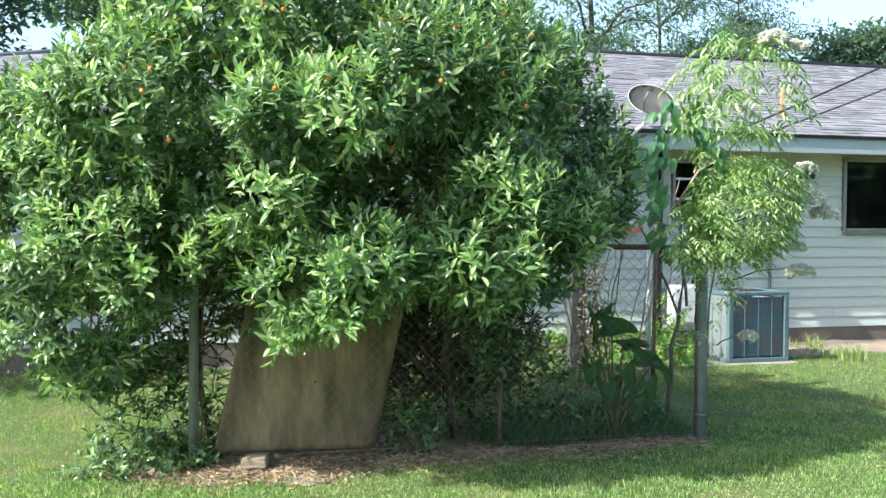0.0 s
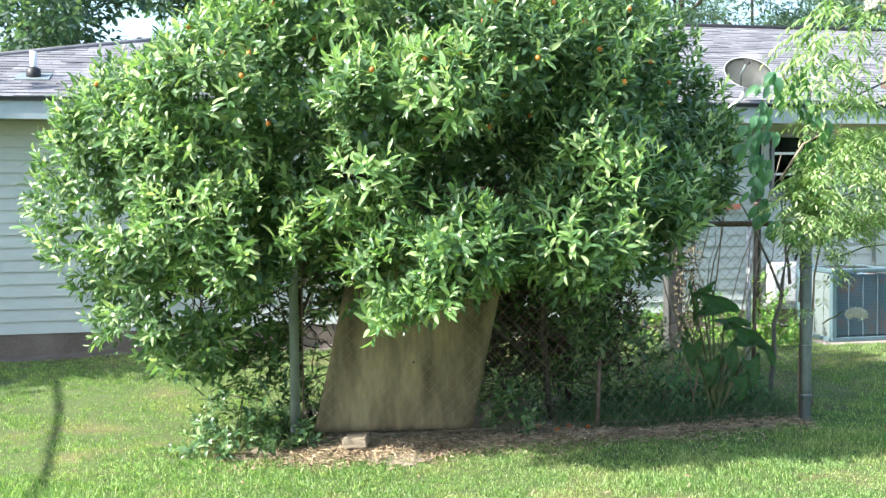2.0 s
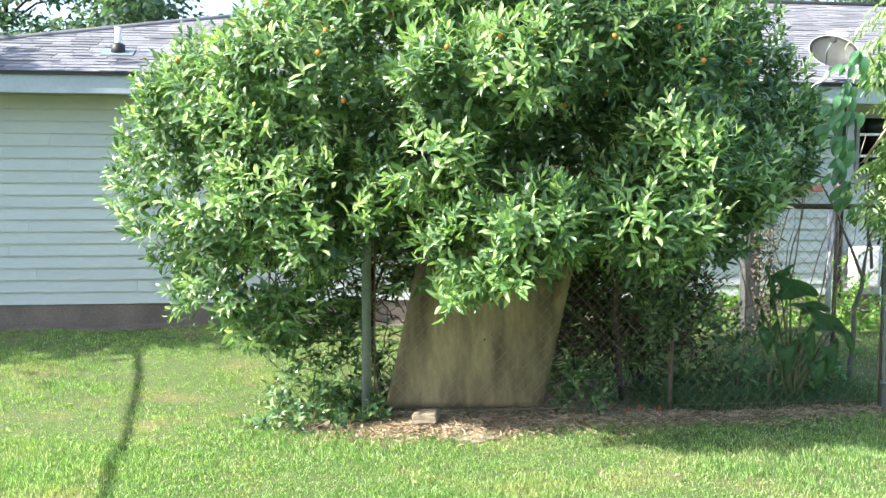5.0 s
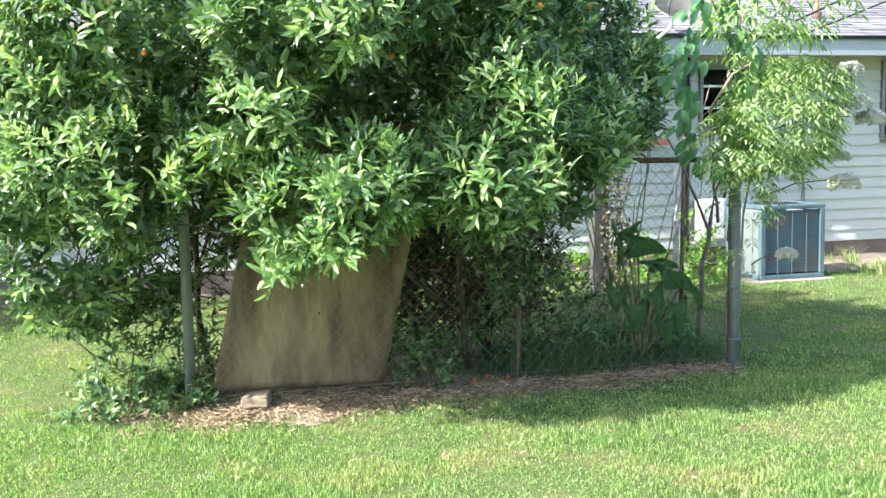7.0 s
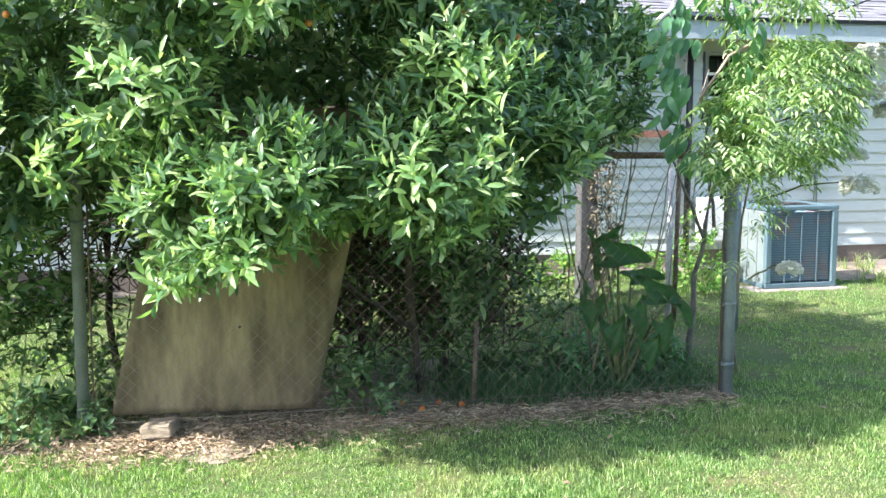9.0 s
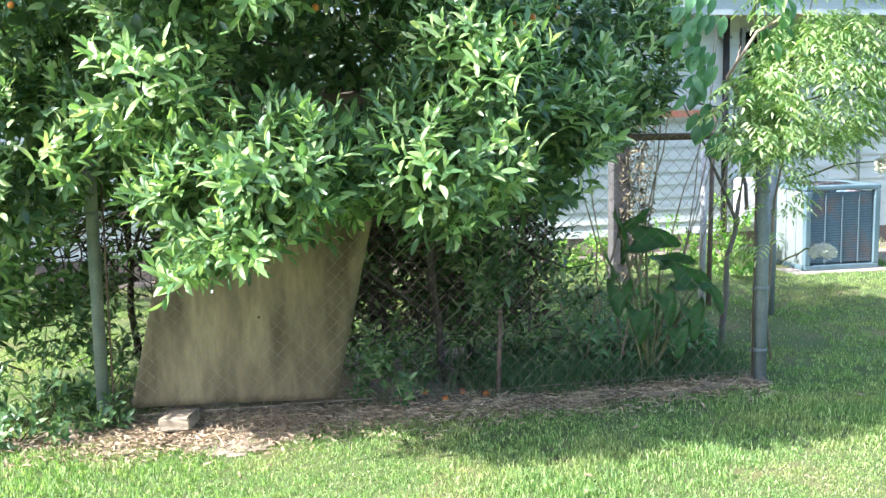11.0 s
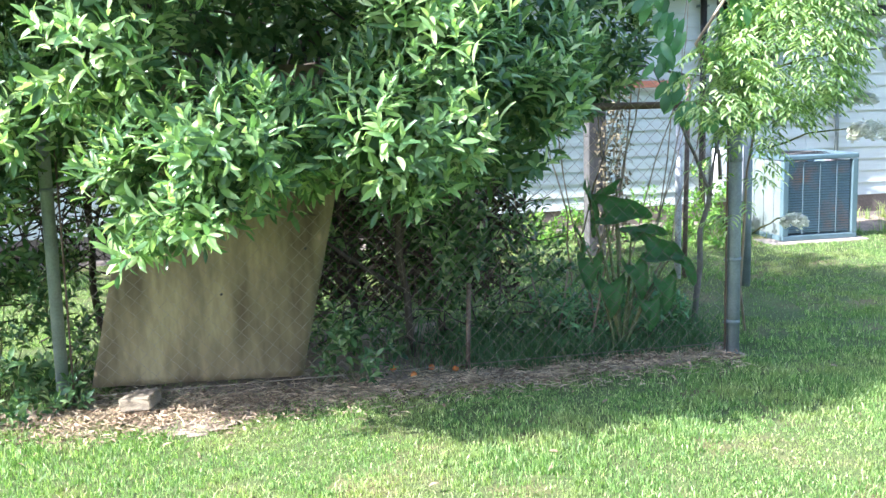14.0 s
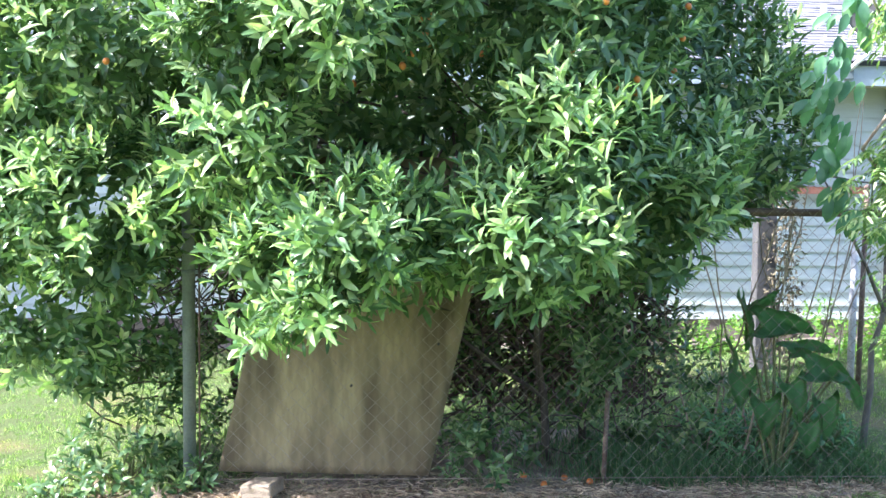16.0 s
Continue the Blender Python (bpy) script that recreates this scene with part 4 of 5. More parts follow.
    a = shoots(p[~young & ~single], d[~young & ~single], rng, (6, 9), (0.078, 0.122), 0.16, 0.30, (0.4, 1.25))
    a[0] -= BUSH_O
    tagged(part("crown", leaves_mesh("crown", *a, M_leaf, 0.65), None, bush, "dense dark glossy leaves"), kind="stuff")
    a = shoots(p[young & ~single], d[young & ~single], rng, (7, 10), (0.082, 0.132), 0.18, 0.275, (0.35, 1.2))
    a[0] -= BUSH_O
    tagged(part("young_lit_growth", leaves_mesh("young_lit_growth", *a, M_leaf_young_lit, 0.6), None, bush, "pale green young shoots, set thicker on sunlit clumps"), kind="stuff")
    pi = np.concatenate([s[0] for s in sets[1:]])
    di = np.concatenate([s[1] for s in sets[1:]])
    a = shoots(pi, di, rng, (5, 7), (0.09, 0.13), 0.13, 0.38)
    a[0] -= BUSH_O
    tagged(part("inner_leaves", leaves_mesh("inner_leaves", *a, M_leaf), None, bush, "shaded inner leaves"), kind="stuff")
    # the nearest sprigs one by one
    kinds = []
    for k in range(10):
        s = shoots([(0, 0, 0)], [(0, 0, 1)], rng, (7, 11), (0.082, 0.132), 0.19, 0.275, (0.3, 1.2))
        kinds.append(leaves_mesh("leaf_sprig", *s, M_leaf_young_lit if k % 4 else M_leaf, 0.6))
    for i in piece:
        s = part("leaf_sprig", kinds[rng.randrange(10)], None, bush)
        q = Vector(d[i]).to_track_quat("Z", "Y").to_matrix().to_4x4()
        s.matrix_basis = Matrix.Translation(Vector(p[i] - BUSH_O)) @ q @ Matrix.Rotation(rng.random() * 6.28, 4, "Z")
    # fruit
    bm = bmesh.new()
    bmesh.ops.create_uvsphere(bm, u_segments=12, v_segments=8, radius=0.0155)
    for v in bm.verts:
        v.co.z *= 1.12
    for fc in bm.faces:
        fc.smooth = True
    me = bpy.data.meshes.new("fruit")
    bm.to_mesh(me)
    bm.free()
    me.materials.append(M_fruit)
    cand = [i for i in range(len(p)) if p[i][1] < 0.5 and 2.15 < p[i][2] < 3.3 and -1.3 < p[i][0] < 2.6]
    rng.shuffle(cand)
    for i in cand[:85]:
        fr = part("fruit", me, None, bush)
        fr.location = p[i] - BUSH_O + d[i] / np.linalg.norm(d[i]) * 0.015 - np.array((0, 0, 0.04))
        fr.rotation_euler = (rng.uniform(-0.6, 0.6), rng.uniform(-0.6, 0.6), 0)


build_bush()


def small_shrub(name, c, r, n, material, seed, label, category, length=(0.06, 0.1), ratio=0.36, floor=0.03, stems=7):
    """A low plant: a few stems and a loose mound of leafy shoots."""
    rng, rs = random.Random(seed), np.random.RandomState(seed)
    x, y = c
    base = np.array((x, y, gz(x, y)))
    s = tagged(empty(name, tuple(base)), label, category)
    d = rs.normal(size=(n, 3))
    d[:, 2] = np.abs(d[:, 2])
    d /= np.linalg.norm(d, axis=1, keepdims=True)
    p = d * np.array(r) * (rs.uniform(0.35, 1.0, (n, 1)) ** 0.6)
    p[:, 2] = np.maximum(p[:, 2], floor + 0.03)
    a = shoots(p, d + np.array((0, 0, 0.4)), rng, (5, 8), length, 0.08, ratio)
    tagged(part("foliage", leaves_mesh("foliage", *a, material), None, s), kind="stuff")
    for k in range(stems):
        bm = bmesh.new()
        tube(bm, curve_pts((rng.uniform(-0.06, 0.06), rng.uniform(-0.05, 0.05), -0.03), p[rng.randrange(n)], (0, 0, 0.04), 5, 0.01, rng), [0.007, 0.006, 0.005, 0.004, 0.003, 0.002], 5)
        part("stem", bm, M_twig, s)
    return s


small_shrub("seedling_shrub", (-0.42, -0.05), (0.46, 0.32, 0.42), 52, M_leaf, 31, "low dark-leaved shrub growing at the fence post", "shrub")
small_shrub("seedling_shrub", (-0.4, 0.35), (0.36, 0.3, 0.7), 45, M_leaf, 38, "loose dark suckers under the bush", "shrub")
small_shrub("seedling_shrub", (-0.05, 0.3), (0.3, 0.28, 0.95), 100, M_leaf, 32, "upright dark-leaved suckers behind the fence post", "shrub")
small_shrub("seedling_shrub", (1.6, 0.04), (0.26, 0.16, 0.52), 46, M_leaf, 33, "small citrus seedling growing through the chain-link", "shrub")
small_shrub("seedling_shrub", (0.06, -0.05), (0.08, 0.06, 0.2), 7, M_leaf, 34, "sprig of leaves at the foot of the post", "shrub")
small_shrub("understory_shrub", (3.62, 0.45), (0.3, 0.2, 0.45), 40, M_vine, 37, "dark weedy growth round the pipe post", "shrub")
small_shrub("understory_shrub", (2.0, 0.85), (0.75, 0.45, 0.95), 80, M_leaf, 35, "shaded leafy undergrowth below the bush", "shrub")
small_shrub("understory_shrub", (2.85, 0.75), (0.42, 0.4, 1.05), 150, M_leaf, 36, "shaded narrow-leaved suckers at the bush's side", "shrub")
small_shrub("understory_shrub", (1.25, 1.15), (0.7, 0.3, 1.0), 80, M_leaf, 39, "dark leafy suckers in the shade behind the plywood", "shrub")
small_shrub("understory_shrub", (3.1, 0.6), (0.5, 0.35, 0.4), 40, M_vine, 40, "dark weedy growth behind the chain-link", "shrub")
small_shrub("understory_shrub", (3.3, 0.38), (0.36, 0.15, 0.8), 55, M_vine, 46, "fine-leaved weeds among the broad leaves", "shrub", (0.06, 0.1), 0.22)
for wx, wy, wr, wh, sd in ((4.5, 4.1, 0.3, 0.4, 41), (5.1, 3.9, 0.4, 0.5, 42), (5.65, 3.9, 0.35, 0.75, 43), (4.0, 4.2, 0.35, 0.3, 44), (5.5, 3.2, 0.3, 0.6, 45)):
    small_shrub("weed_clump", (wx, wy), (wr, 0.3, wh), 60, M_weed, sd, "sunlit bright green weeds by the house", "weeds", (0.04, 0.08), 0.5)


# ---- elder with white flower heads ----
def build_elder():
    e = tagged(empty("elder_tree", (4.2, 0.55, 0.0)), "elder with drooping feathery leaves and white flower heads", "tree")
    o = np.array((4.2, 0.55, 0.0))  # the parts' origin
    rng = random.Random(21)
    rs = np.random.RandomState(21)
    size = 0.85
    ends = [(3.96, -0.45, 2.12), (4.17, -0.45, 3.05), (3.71, -0.45, 2.55)]
    for i, q in enumerate(ends):
        bm = bmesh.new()
        x0 = 4.08 + 0.09 * i
        pts = curve_pts((x0, 0.32 + 0.05 * (i % 3), 0), q, (-0.04 + 0.02 * i, 0.12, 0.1), 9, 0.015, rng)
        tube(bm, [p - Vector(o) for p in pts], [0.010 - 0.0007 * k for k in range(10)], 7)
        part("stem", bm, M_cane, e)
    bm = bmesh.new()
    tube(bm, [Vector(p) - Vector(o) for p in ((4.06, 0.30, 0.9), (4.0, 0.10, 1.5), (3.37, -0.63, 1.87), (3.54, -0.63, 2.11), (3.75, -0.60, 2.21), (3.96, -0.58, 2.19))], [0.012, 0.011, 0.01, 0.009, 0.007, 0.005], 6)
    part("stem", bm, M_cane, e)
    lumps = [((3.95, -0.55, 1.84), (0.35, 0.30, 0.41), 640), ((4.11, -0.58, 2.06), (0.21, 0.24, 0.21), 120), ((3.96, -0.53, 2.76), (0.42, 0.30, 0.42), 110), ((3.71, -0.58, 2.56), (0.22, 0.21, 0.25), 24), ((3.75, -0.53, 1.53), (0.24, 0.21, 0.25), 70), ((3.67, -0.53, 2.38), (0.17, 0.21, 0.24), 20), ((3.43, -0.83, 1.70), (0.19, 0.17, 0.24), 75), ((3.67, -0.58, 1.20), (0.13, 0.13, 0.34), 22)]
    base, axis, up, ln, wd = [], [], [], [], []
    for c, r, n in lumps:
        for k in range(n):
            d = rs.normal(size=3)
            d /= np.linalg.norm(d)
            p = np.array(c) + d * np.array(r) * rs.uniform(0.5, 1) ** 0.5
            h = np.array((d[0], d[1], 0.0)) + rs.normal(scale=0.4, size=3) * (1, 1, 0)
            h /= np.linalg.norm(h) + 1e-6
            tall = c[2] > 2.4
            L = size * (rs.uniform(0.18, 0.28) if tall else rs.uniform(0.12, 0.19))
            side = np.array((-h[1], h[0], 0))
            for j in range(9):
                u = 0.25 + 0.75 * (j // 2) / 4
                sgn = (0 if j == 8 else (1 if j % 2 else -1))
                q = p + h * L * u + np.array((0, 0, -0.5 * L * u * u))
                t = h * (0.5 if sgn else 1.0) + side * sgn * 0.9 + np.array((0, 0, (-0.9 if tall else -0.5) * u - 0.15))
                base.append(q)
                axis.append(t)
                up.append((0, 0, 1) + 0.3 * rs.normal(size=3))
                l = size * (rs.uniform(0.07, 0.115) if tall else rs.uniform(0.045, 0.078))
                ln.append(l)
                wd.append(l * 0.25)
    tagged(part("crown", leaves_mesh("crown", np.array(base) - o, np.array(axis), np.array(up), np.array(ln), np.array(wd), M_elder), None, e, "drooping pinnate leaves"), kind="stuff")
    for (x, y, z), r in (((4.17, -0.60, 3.14), 0.100), ((4.36, -0.60, 3.08), 0.085), ((4.46, -0.60, 2.17), 0.075), ((4.50, -0.60, 1.95), 0.105), ((4.63, -0.60, 1.84), 0.095), ((4.43, -0.60, 1.40), 0.095), ((4.40, -0.60, 1.57), 0.055), ((3.99, -0.60, 0.91), 0.060)):
        c = np.array((x, y, z))
        r *= 1.15
        n = int(11000 * r)
        ang, rad = rs.uniform(0, 6.28, n), r * np.sqrt(rs.rand(n))
        lump = 0.25 * r * np.sin(ang * 5) * rad / r
        p = np.stack([rad * np.cos(ang), rad * np.sin(ang) * 0.8, 0.12 * r - 0.55 * rad ** 2 / r + lump + rs.normal(scale=0.008, size=n)], 1) + c - o
        ax = rs.normal(size=(n, 3)) * (1, 1, 0.15)
        bm = bmesh.new()
        tube(bm, [q - Vector(o) for q in curve_pts((3.98 if z > 1 else 3.9, -0.3, 0)[:2] + (z - 0.12,), (x, y, z), (0, 0, 0.03), 5, 0.01, rng)], [0.006, 0.006, 0.005, 0.005, 0.004, 0.003], 5)
        part("flower_stalk", bm, M_twig, e)
        tagged(part("flower_head", leaves_mesh("flower_head", p, ax, np.tile((-0.4, -0.4, 1.0), (n, 1)) + rs.normal(scale=0.2, size=(n, 3)), np.full(n, 0.022), np.full(n, 0.018), M_petal), None, e, "flat white flower head"), kind="stuff")


build_elder()


# ---- bare canes, vine and broad-leaved plants behind the fence ----
def build_canes():
    rng = random.Random(51)
    for i in range(13):
        x = rng.uniform(2.95, 3.6)
        y = rng.uniform(0.35, 0.9)
        h = rng.uniform(1.5, 2.3)
        top = (x + rng.uniform(0.25, 0.75) * (1 if i % 4 else -0.4), y + rng.uniform(-0.1, 0.3), h)
        c = tagged(empty("bare_cane", (x, y, 0)), "thin leaning leafless brown cane behind the fence", "cane", "canes behind the fence")
        bm = bmesh.new()
        r = rng.uniform(0.005, 0.009)
        pts = curve_pts((0, 0, -0.03), Vector(top) - Vector((x, y, 0)), (rng.uniform(-0.12, 0.12), 0, 0.05), 8, 0.026, rng)
        tube(bm, pts, [r * (1 - 0.07 * k) for k in range(9)], 6)
        part("stem", bm, M_cane, c)
    t = tagged(empty("grey_trunk", (4.05, 0.75, 0)), "crooked grey-brown sapling trunk leaning over the weeds", "tree")
    bm = bmesh.new()
    tube(bm, curve_pts((0, 0, -0.05), (0.45, 0.1, 1.75), (-0.1, 0, 0.1), 9, 0.02, rng), [0.024 - 0.0016 * k for k in range(10)], 8)
    part("trunk", bm, M_greywood, t)
    for a, b in (((0.12, 0, 0.9), (-0.35, -0.1, 1.75)), ((0.25, 0.03, 1.2), (0.75, 0.0, 2.2)), ((0.2, 0.03, 1.0), (0.1, 0, 1.9)), ((-1.15, -0.5, 1.74), (-0.15, -0.5, 1.7))):
        bm = bmesh.new()
        tube(bm, curve_pts(a, b, (0, 0, 0.05), 7, 0.02, rng), [0.014 - 0.0013 * k for k in range(8)], 6)
        part("limb", bm, M_greywood, t)
    # wooden post wrapped in dry vine
    w = tagged(empty("vine_covered_post", (4.3, 3.3, gz(4.3, 3.3))), "grey wooden post wrapped in dry tan vine", "post")
    part("post", boxes(((0, 0, 0.85), (0.17, 0.14, 1.8), 0.01)), M_oldpost, w, "dark weathered timber")
    rs = np.random.RandomState(5)
    n = 1500
    ang, zz = rs.uniform(0, 6.28, n), rs.uniform(0.05, 1.65, n)
    rad = 0.08 + 0.11 * rs.rand(n)
    p = np.stack([0.13 + rad * np.cos(ang), -0.02 + rad * np.sin(ang), zz], 1)
    tagged(part("dry_vine", leaves_mesh("dry_vine", p, rs.normal(size=(n, 3)) - (0, 0, 0.8), rs.normal(size=(n, 3)) + (0, 0, 1), rs.uniform(0.03, 0.07, n), rs.uniform(0.012, 0.025, n), M_vinedry), None, w, "dry tan vine"), kind="stuff")
    # broad hanging leaves of a vine at the rail
    v = tagged(empty("hanging_vine", (3.5, -0.40, 0)), "vine with broad blue-green leaves hanging over the corner post", "vine")
    bm = bmesh.new()
    tube(bm, curve_pts((0.44, 0.40, 1.62), (-0.05, -0.1, 2.62), (0.05, 0, 0.1), 10, 0.03, rng), 0.007, 6)
    tube(bm, curve_pts((0.44, 0.40, 1.62), (-0.04, -0.1, 1.42), (-0.05, 0, 0.3), 8, 0.02, rng), 0.005, 6)
    part("stem", bm, M_twig, v)
    base, ax, up, ln = [], [], [], []
    for k in range(46):
        u = (k + rs.rand()) / 46
        z = 1.46 + 1.22 * u
        side = 1 if k % 2 else -1
        node = np.array((-0.02 + 0.16 * math.sin(3.1 * u) * side + rs.normal(0, 0.06), -0.10 + rs.normal(0, 0.07), z))
        out = np.array((side * rs.uniform(0.15, 0.9), rs.uniform(-0.7, 0.2), 0.0))
        for q in range(rs.randint(3, 6)):
            base.append(node + out * 0.05 * q)
            ax.append(out * rs.uniform(0.3, 0.9) + rs.normal(0, 0.18, 3) + (0, 0, -rs.uniform(0.5, 1.3)))
            up.append(np.array((side * 0.5, -1.0, 0.5)) + rs.normal(0, 0.35, 3))
            ln.append(rs.uniform(0.09, 0.155))
    ln = np.array(ln)
    part("leaves", leaves_mesh("leaves", np.array(base), np.array(ax), np.array(up), ln, ln * rs.uniform(0.36, 0.5, len(ln)), M_vine, 0.8), None, v)


build_canes()


def big_leaf(name_rng, L, W):
    """A large arrow-shaped leaf blade with waved edges."""
    bm = bmesh.new()
    rows = []
    for i in range(9):
        u = i / 8
        half = W / 2 * min(1.0, 0.78 + 1.4 * u) * (1 - u) ** 0.8 + 0.002
        row = []
        for j in range(-3, 4):
            s = j / 3
            back = -0.3 * L * abs(s) ** 1.4 * (1 - u) ** 3
            row.append(bm.verts.new((u * L + back, s * half, 0.22 * W * s * s + 0.05 * L * math.sin(7 * u + 3 * s) + 0.02 * L * math.sin(17 * u + 5 * s) - 0.35 * L * u * u)))
        rows.append(row)
    for a, b in zip(rows, rows[1:]):
        for j in range(6):
            bm.faces.new((a[j], b[j], b[j + 1], a[j + 1])).smooth = True
    bmesh.ops.solidify(bm, geom=bm.faces[:], thickness=0.002)
    return bm


def build_broadleaf():
    rng = random.Random(61)
    b = tagged(empty("broad_leaved_plant", (3.3, 0.2, 0)), "broad-leaved elephant-ear plant in the shade behind the fence", "plant")
    blades_ = [((-0.12, 0.0, 0.90), 60, 2, 0, 0.46, 0.30), ((-0.24, -0.02, 1.04), 25, 64, 0, 0.38, 0.18), ((-0.3, 0.0, 0.80), 20, 58, 0, 0.24, 0.11), ((-0.02, 0.05, 1.02), 35, 20, 160, 0.26, 0.2),
               ((0.16, 0.0, 0.64), 50, 10, 0, 0.40, 0.32), ((0.1, 0.1, 0.72), 30, -12, 10, 0.38, 0.22), ((-0.1, -0.05, 0.46), 0, 72, -95, 0.27, 0.26), ((0.24, -0.05, 0.46), 0, 68, -80, 0.27, 0.26),
               ((0.05, -0.04, 0.56), 10, 60, -70, 0.28, 0.26), ((0.34, 0.02, 0.60), 20, 40, -30, 0.30, 0.24), ((-0.2, 0.02, 0.60), 5, 64, -120, 0.26, 0.24), ((0.14, -0.08, 0.34), 0, 70, -90, 0.24, 0.24)]
    for tip, rx, ry, rz, L, W in blades_:
        bm = bmesh.new()
        tube(bm, curve_pts((rng.uniform(-0.05, 0.05), 0, -0.02), tip, (0, 0, 0.06), 6), [0.012, 0.011, 0.01, 0.009, 0.008, 0.007, 0.006], 6)
        st = part("stalk", bm, M_twig, b)
        lf = part("leaf", big_leaf(rng, L * 0.77, W * 0.77), M_broad, st)
        lf.matrix_basis = pose(*tip, rx, ry, rz)


build_broadleaf()


# ---- grass and litter ----
def blades(name, x0, x1, y0, y1, n, h, w, material, seed, label, keep=None, segs=True, lean=0.35):
    rs = np.random.RandomState(seed)
    # tufts of about two dozen blades
    k = n // 24
    tx, ty, th = rs.uniform(x0, x1, k), rs.uniform(y0, y1, k), rs.uniform(0.7, 1.3, k)
    own = rs.randint(0, k, n)
    spread = np.where(rs.rand(n) < 0.7, 0.022, 0.06)
    x, y, tall = tx[own] + rs.normal(size=n) * spread, ty[own] + rs.normal(size=n) * spread, th[own]
    if keep is not None:
        k = keep(x, y, rs)
        x, y, tall = x[k], y[k], tall[k]
    n = len(x)
    patch = 0.75 + 0.35 * np.sin(x * 2.3 + 1.3 * np.sin(y * 1.9)) * np.sin(y * 2.9 + x) + 0.2 * rs.rand(n)
    hh = rs.uniform(h[0], h[1], n) * patch * tall
    ang = rs.uniform(0, 6.28, n)
    dx, dy = np.cos(ang), np.sin(ang)
    wa = rs.uniform(0, 6.28, n)
    sx, sy = np.cos(wa) * w / 2, np.sin(wa) * w / 2
    ln = hh * np.abs(rs.normal(lean, 0.3, n))
    z = ground_z(x, y) - 0.006
    a = np.stack([x - sx, y - sy, z], 1)
    b = np.stack([x + sx, y + sy, z], 1)
    tip = np.stack([x + dx * ln, y + dy * ln, z + hh * 0.95], 1)
    if segs:
        mx, my, mz = x + dx * ln * 0.3, y + dy * ln * 0.3, z + hh * 0.6
        c = np.stack([mx + sx * 0.8, my + sy * 0.8, mz], 1)
        d = np.stack([mx - sx * 0.8, my - sy * 0.8, mz], 1)
        v = np.stack([a, b, c, d, tip], 1).reshape(-1, 3)
        i = np.arange(n)[:, None] * 5
        loops = np.concatenate([i + np.array([[0, 1, 2, 3]]), i + np.array([[3, 2, 4]])], 1).ravel()
        starts = np.stack([np.arange(n) * 7, np.arange(n) * 7 + 4], 1).ravel()
    else:
        v = np.stack([a, b, tip], 1).reshape(-1, 3)
        loops = np.arange(n * 3)
        starts = np.arange(n) * 3
    me = bpy.data.meshes.new(name)
    me.vertices.add(len(v))
    me.vertices.foreach_set("co", v.ravel())
    me.loops.add(len(loops))
    me.loops.foreach_set("vertex_index", loops.astype(np.int32))
    me.polygons.add(len(starts))
    me.polygons.foreach_set("loop_start", starts.astype(np.int32))
    me.update(calc_edges=True)
    me.validate()
    me.materials.append(material)
    ob = new(name, me)
    tagged(ob, label, "grass", kind="stuff")
    return ob


def fence_bed(x, y):
    """1 inside the strip of bare soil and litter along the fence."""
    edge = -0.2 - 0.38 * np.exp(-((x - 0.72) / 0.42) ** 2) + 0.05 * np.sin(x * 7) + 0.08 * smoothstep(2.4, 4.2, x)
    return (y > edge) & (y < 1.4) & (x > np.where(y < 0.12, -0.4, 0.25) + 0.12 * np.sin(y * 9)) & (x < 4.02)


def lawn_keep(x, y, rs):
    bed = fence_bed(x, y)
    by_house = y > 4.42 + 0.06 * np.sin(x * 3)
    soil_r = (x > 7.2) & (y > 3.55 + 0.1 * np.sin(x * 2.5))
    path = ((x - 4.7) ** 2 / 0.12 + (y - 1.3) ** 2 / 0.5 < 1) & (rs.rand(len(x)) < 0.75)
    pad = (np.abs(x - 6.46) < 0.53) & (np.abs(y - 3.52) < 0.47)
    thin = (np.sin(x * 3.1 + 2 * np.sin(y * 2.2)) * np.sin(y * 3.7 + x) > 0.75) & (rs.rand(len(x)) < 0.5)
    return ~((bed & (rs.rand(len(x)) < np.where(x < 1.3, np.where(y < -0.3, 0.55, 0.85), np.where(y < 0, 0.55, 0.8)))) | by_house | soil_r | pad | path | thin)


blades("lawn_grass", -2.6, 5.6, -3.3, -0.2, 270000, (0.016, 0.045), 0.005, M_grass, 1, "short sunlit lawn grass", lawn_keep)
blades("lawn_grass", -6.0, 10.0, -9.5, -3.2, 130000, (0.025, 0.055), 0.009, M_grass, 5, "lawn grass across the open yard", None, False)
blades("lawn_grass", -4.2, 9.5, -0.2, 4.6, 340000, (0.018, 0.045), 0.006, M_grass, 2, "lawn grass between the fence and the house", lawn_keep, False)
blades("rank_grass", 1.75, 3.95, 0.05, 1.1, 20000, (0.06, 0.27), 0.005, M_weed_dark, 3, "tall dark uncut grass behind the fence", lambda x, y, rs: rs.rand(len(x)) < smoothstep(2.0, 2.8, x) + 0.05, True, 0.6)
blades("rank_grass", 5.0, 8.2, 3.0, 4.3, 2600, (0.08, 0.2), 0.008, M_grass, 4, "longer grass round the concrete pad", lambda x, y, rs: (np.abs(x - 6.62) > 0.5) & (np.sin(x * 5) + np.sin(y * 6) > 0), True, 0.5)


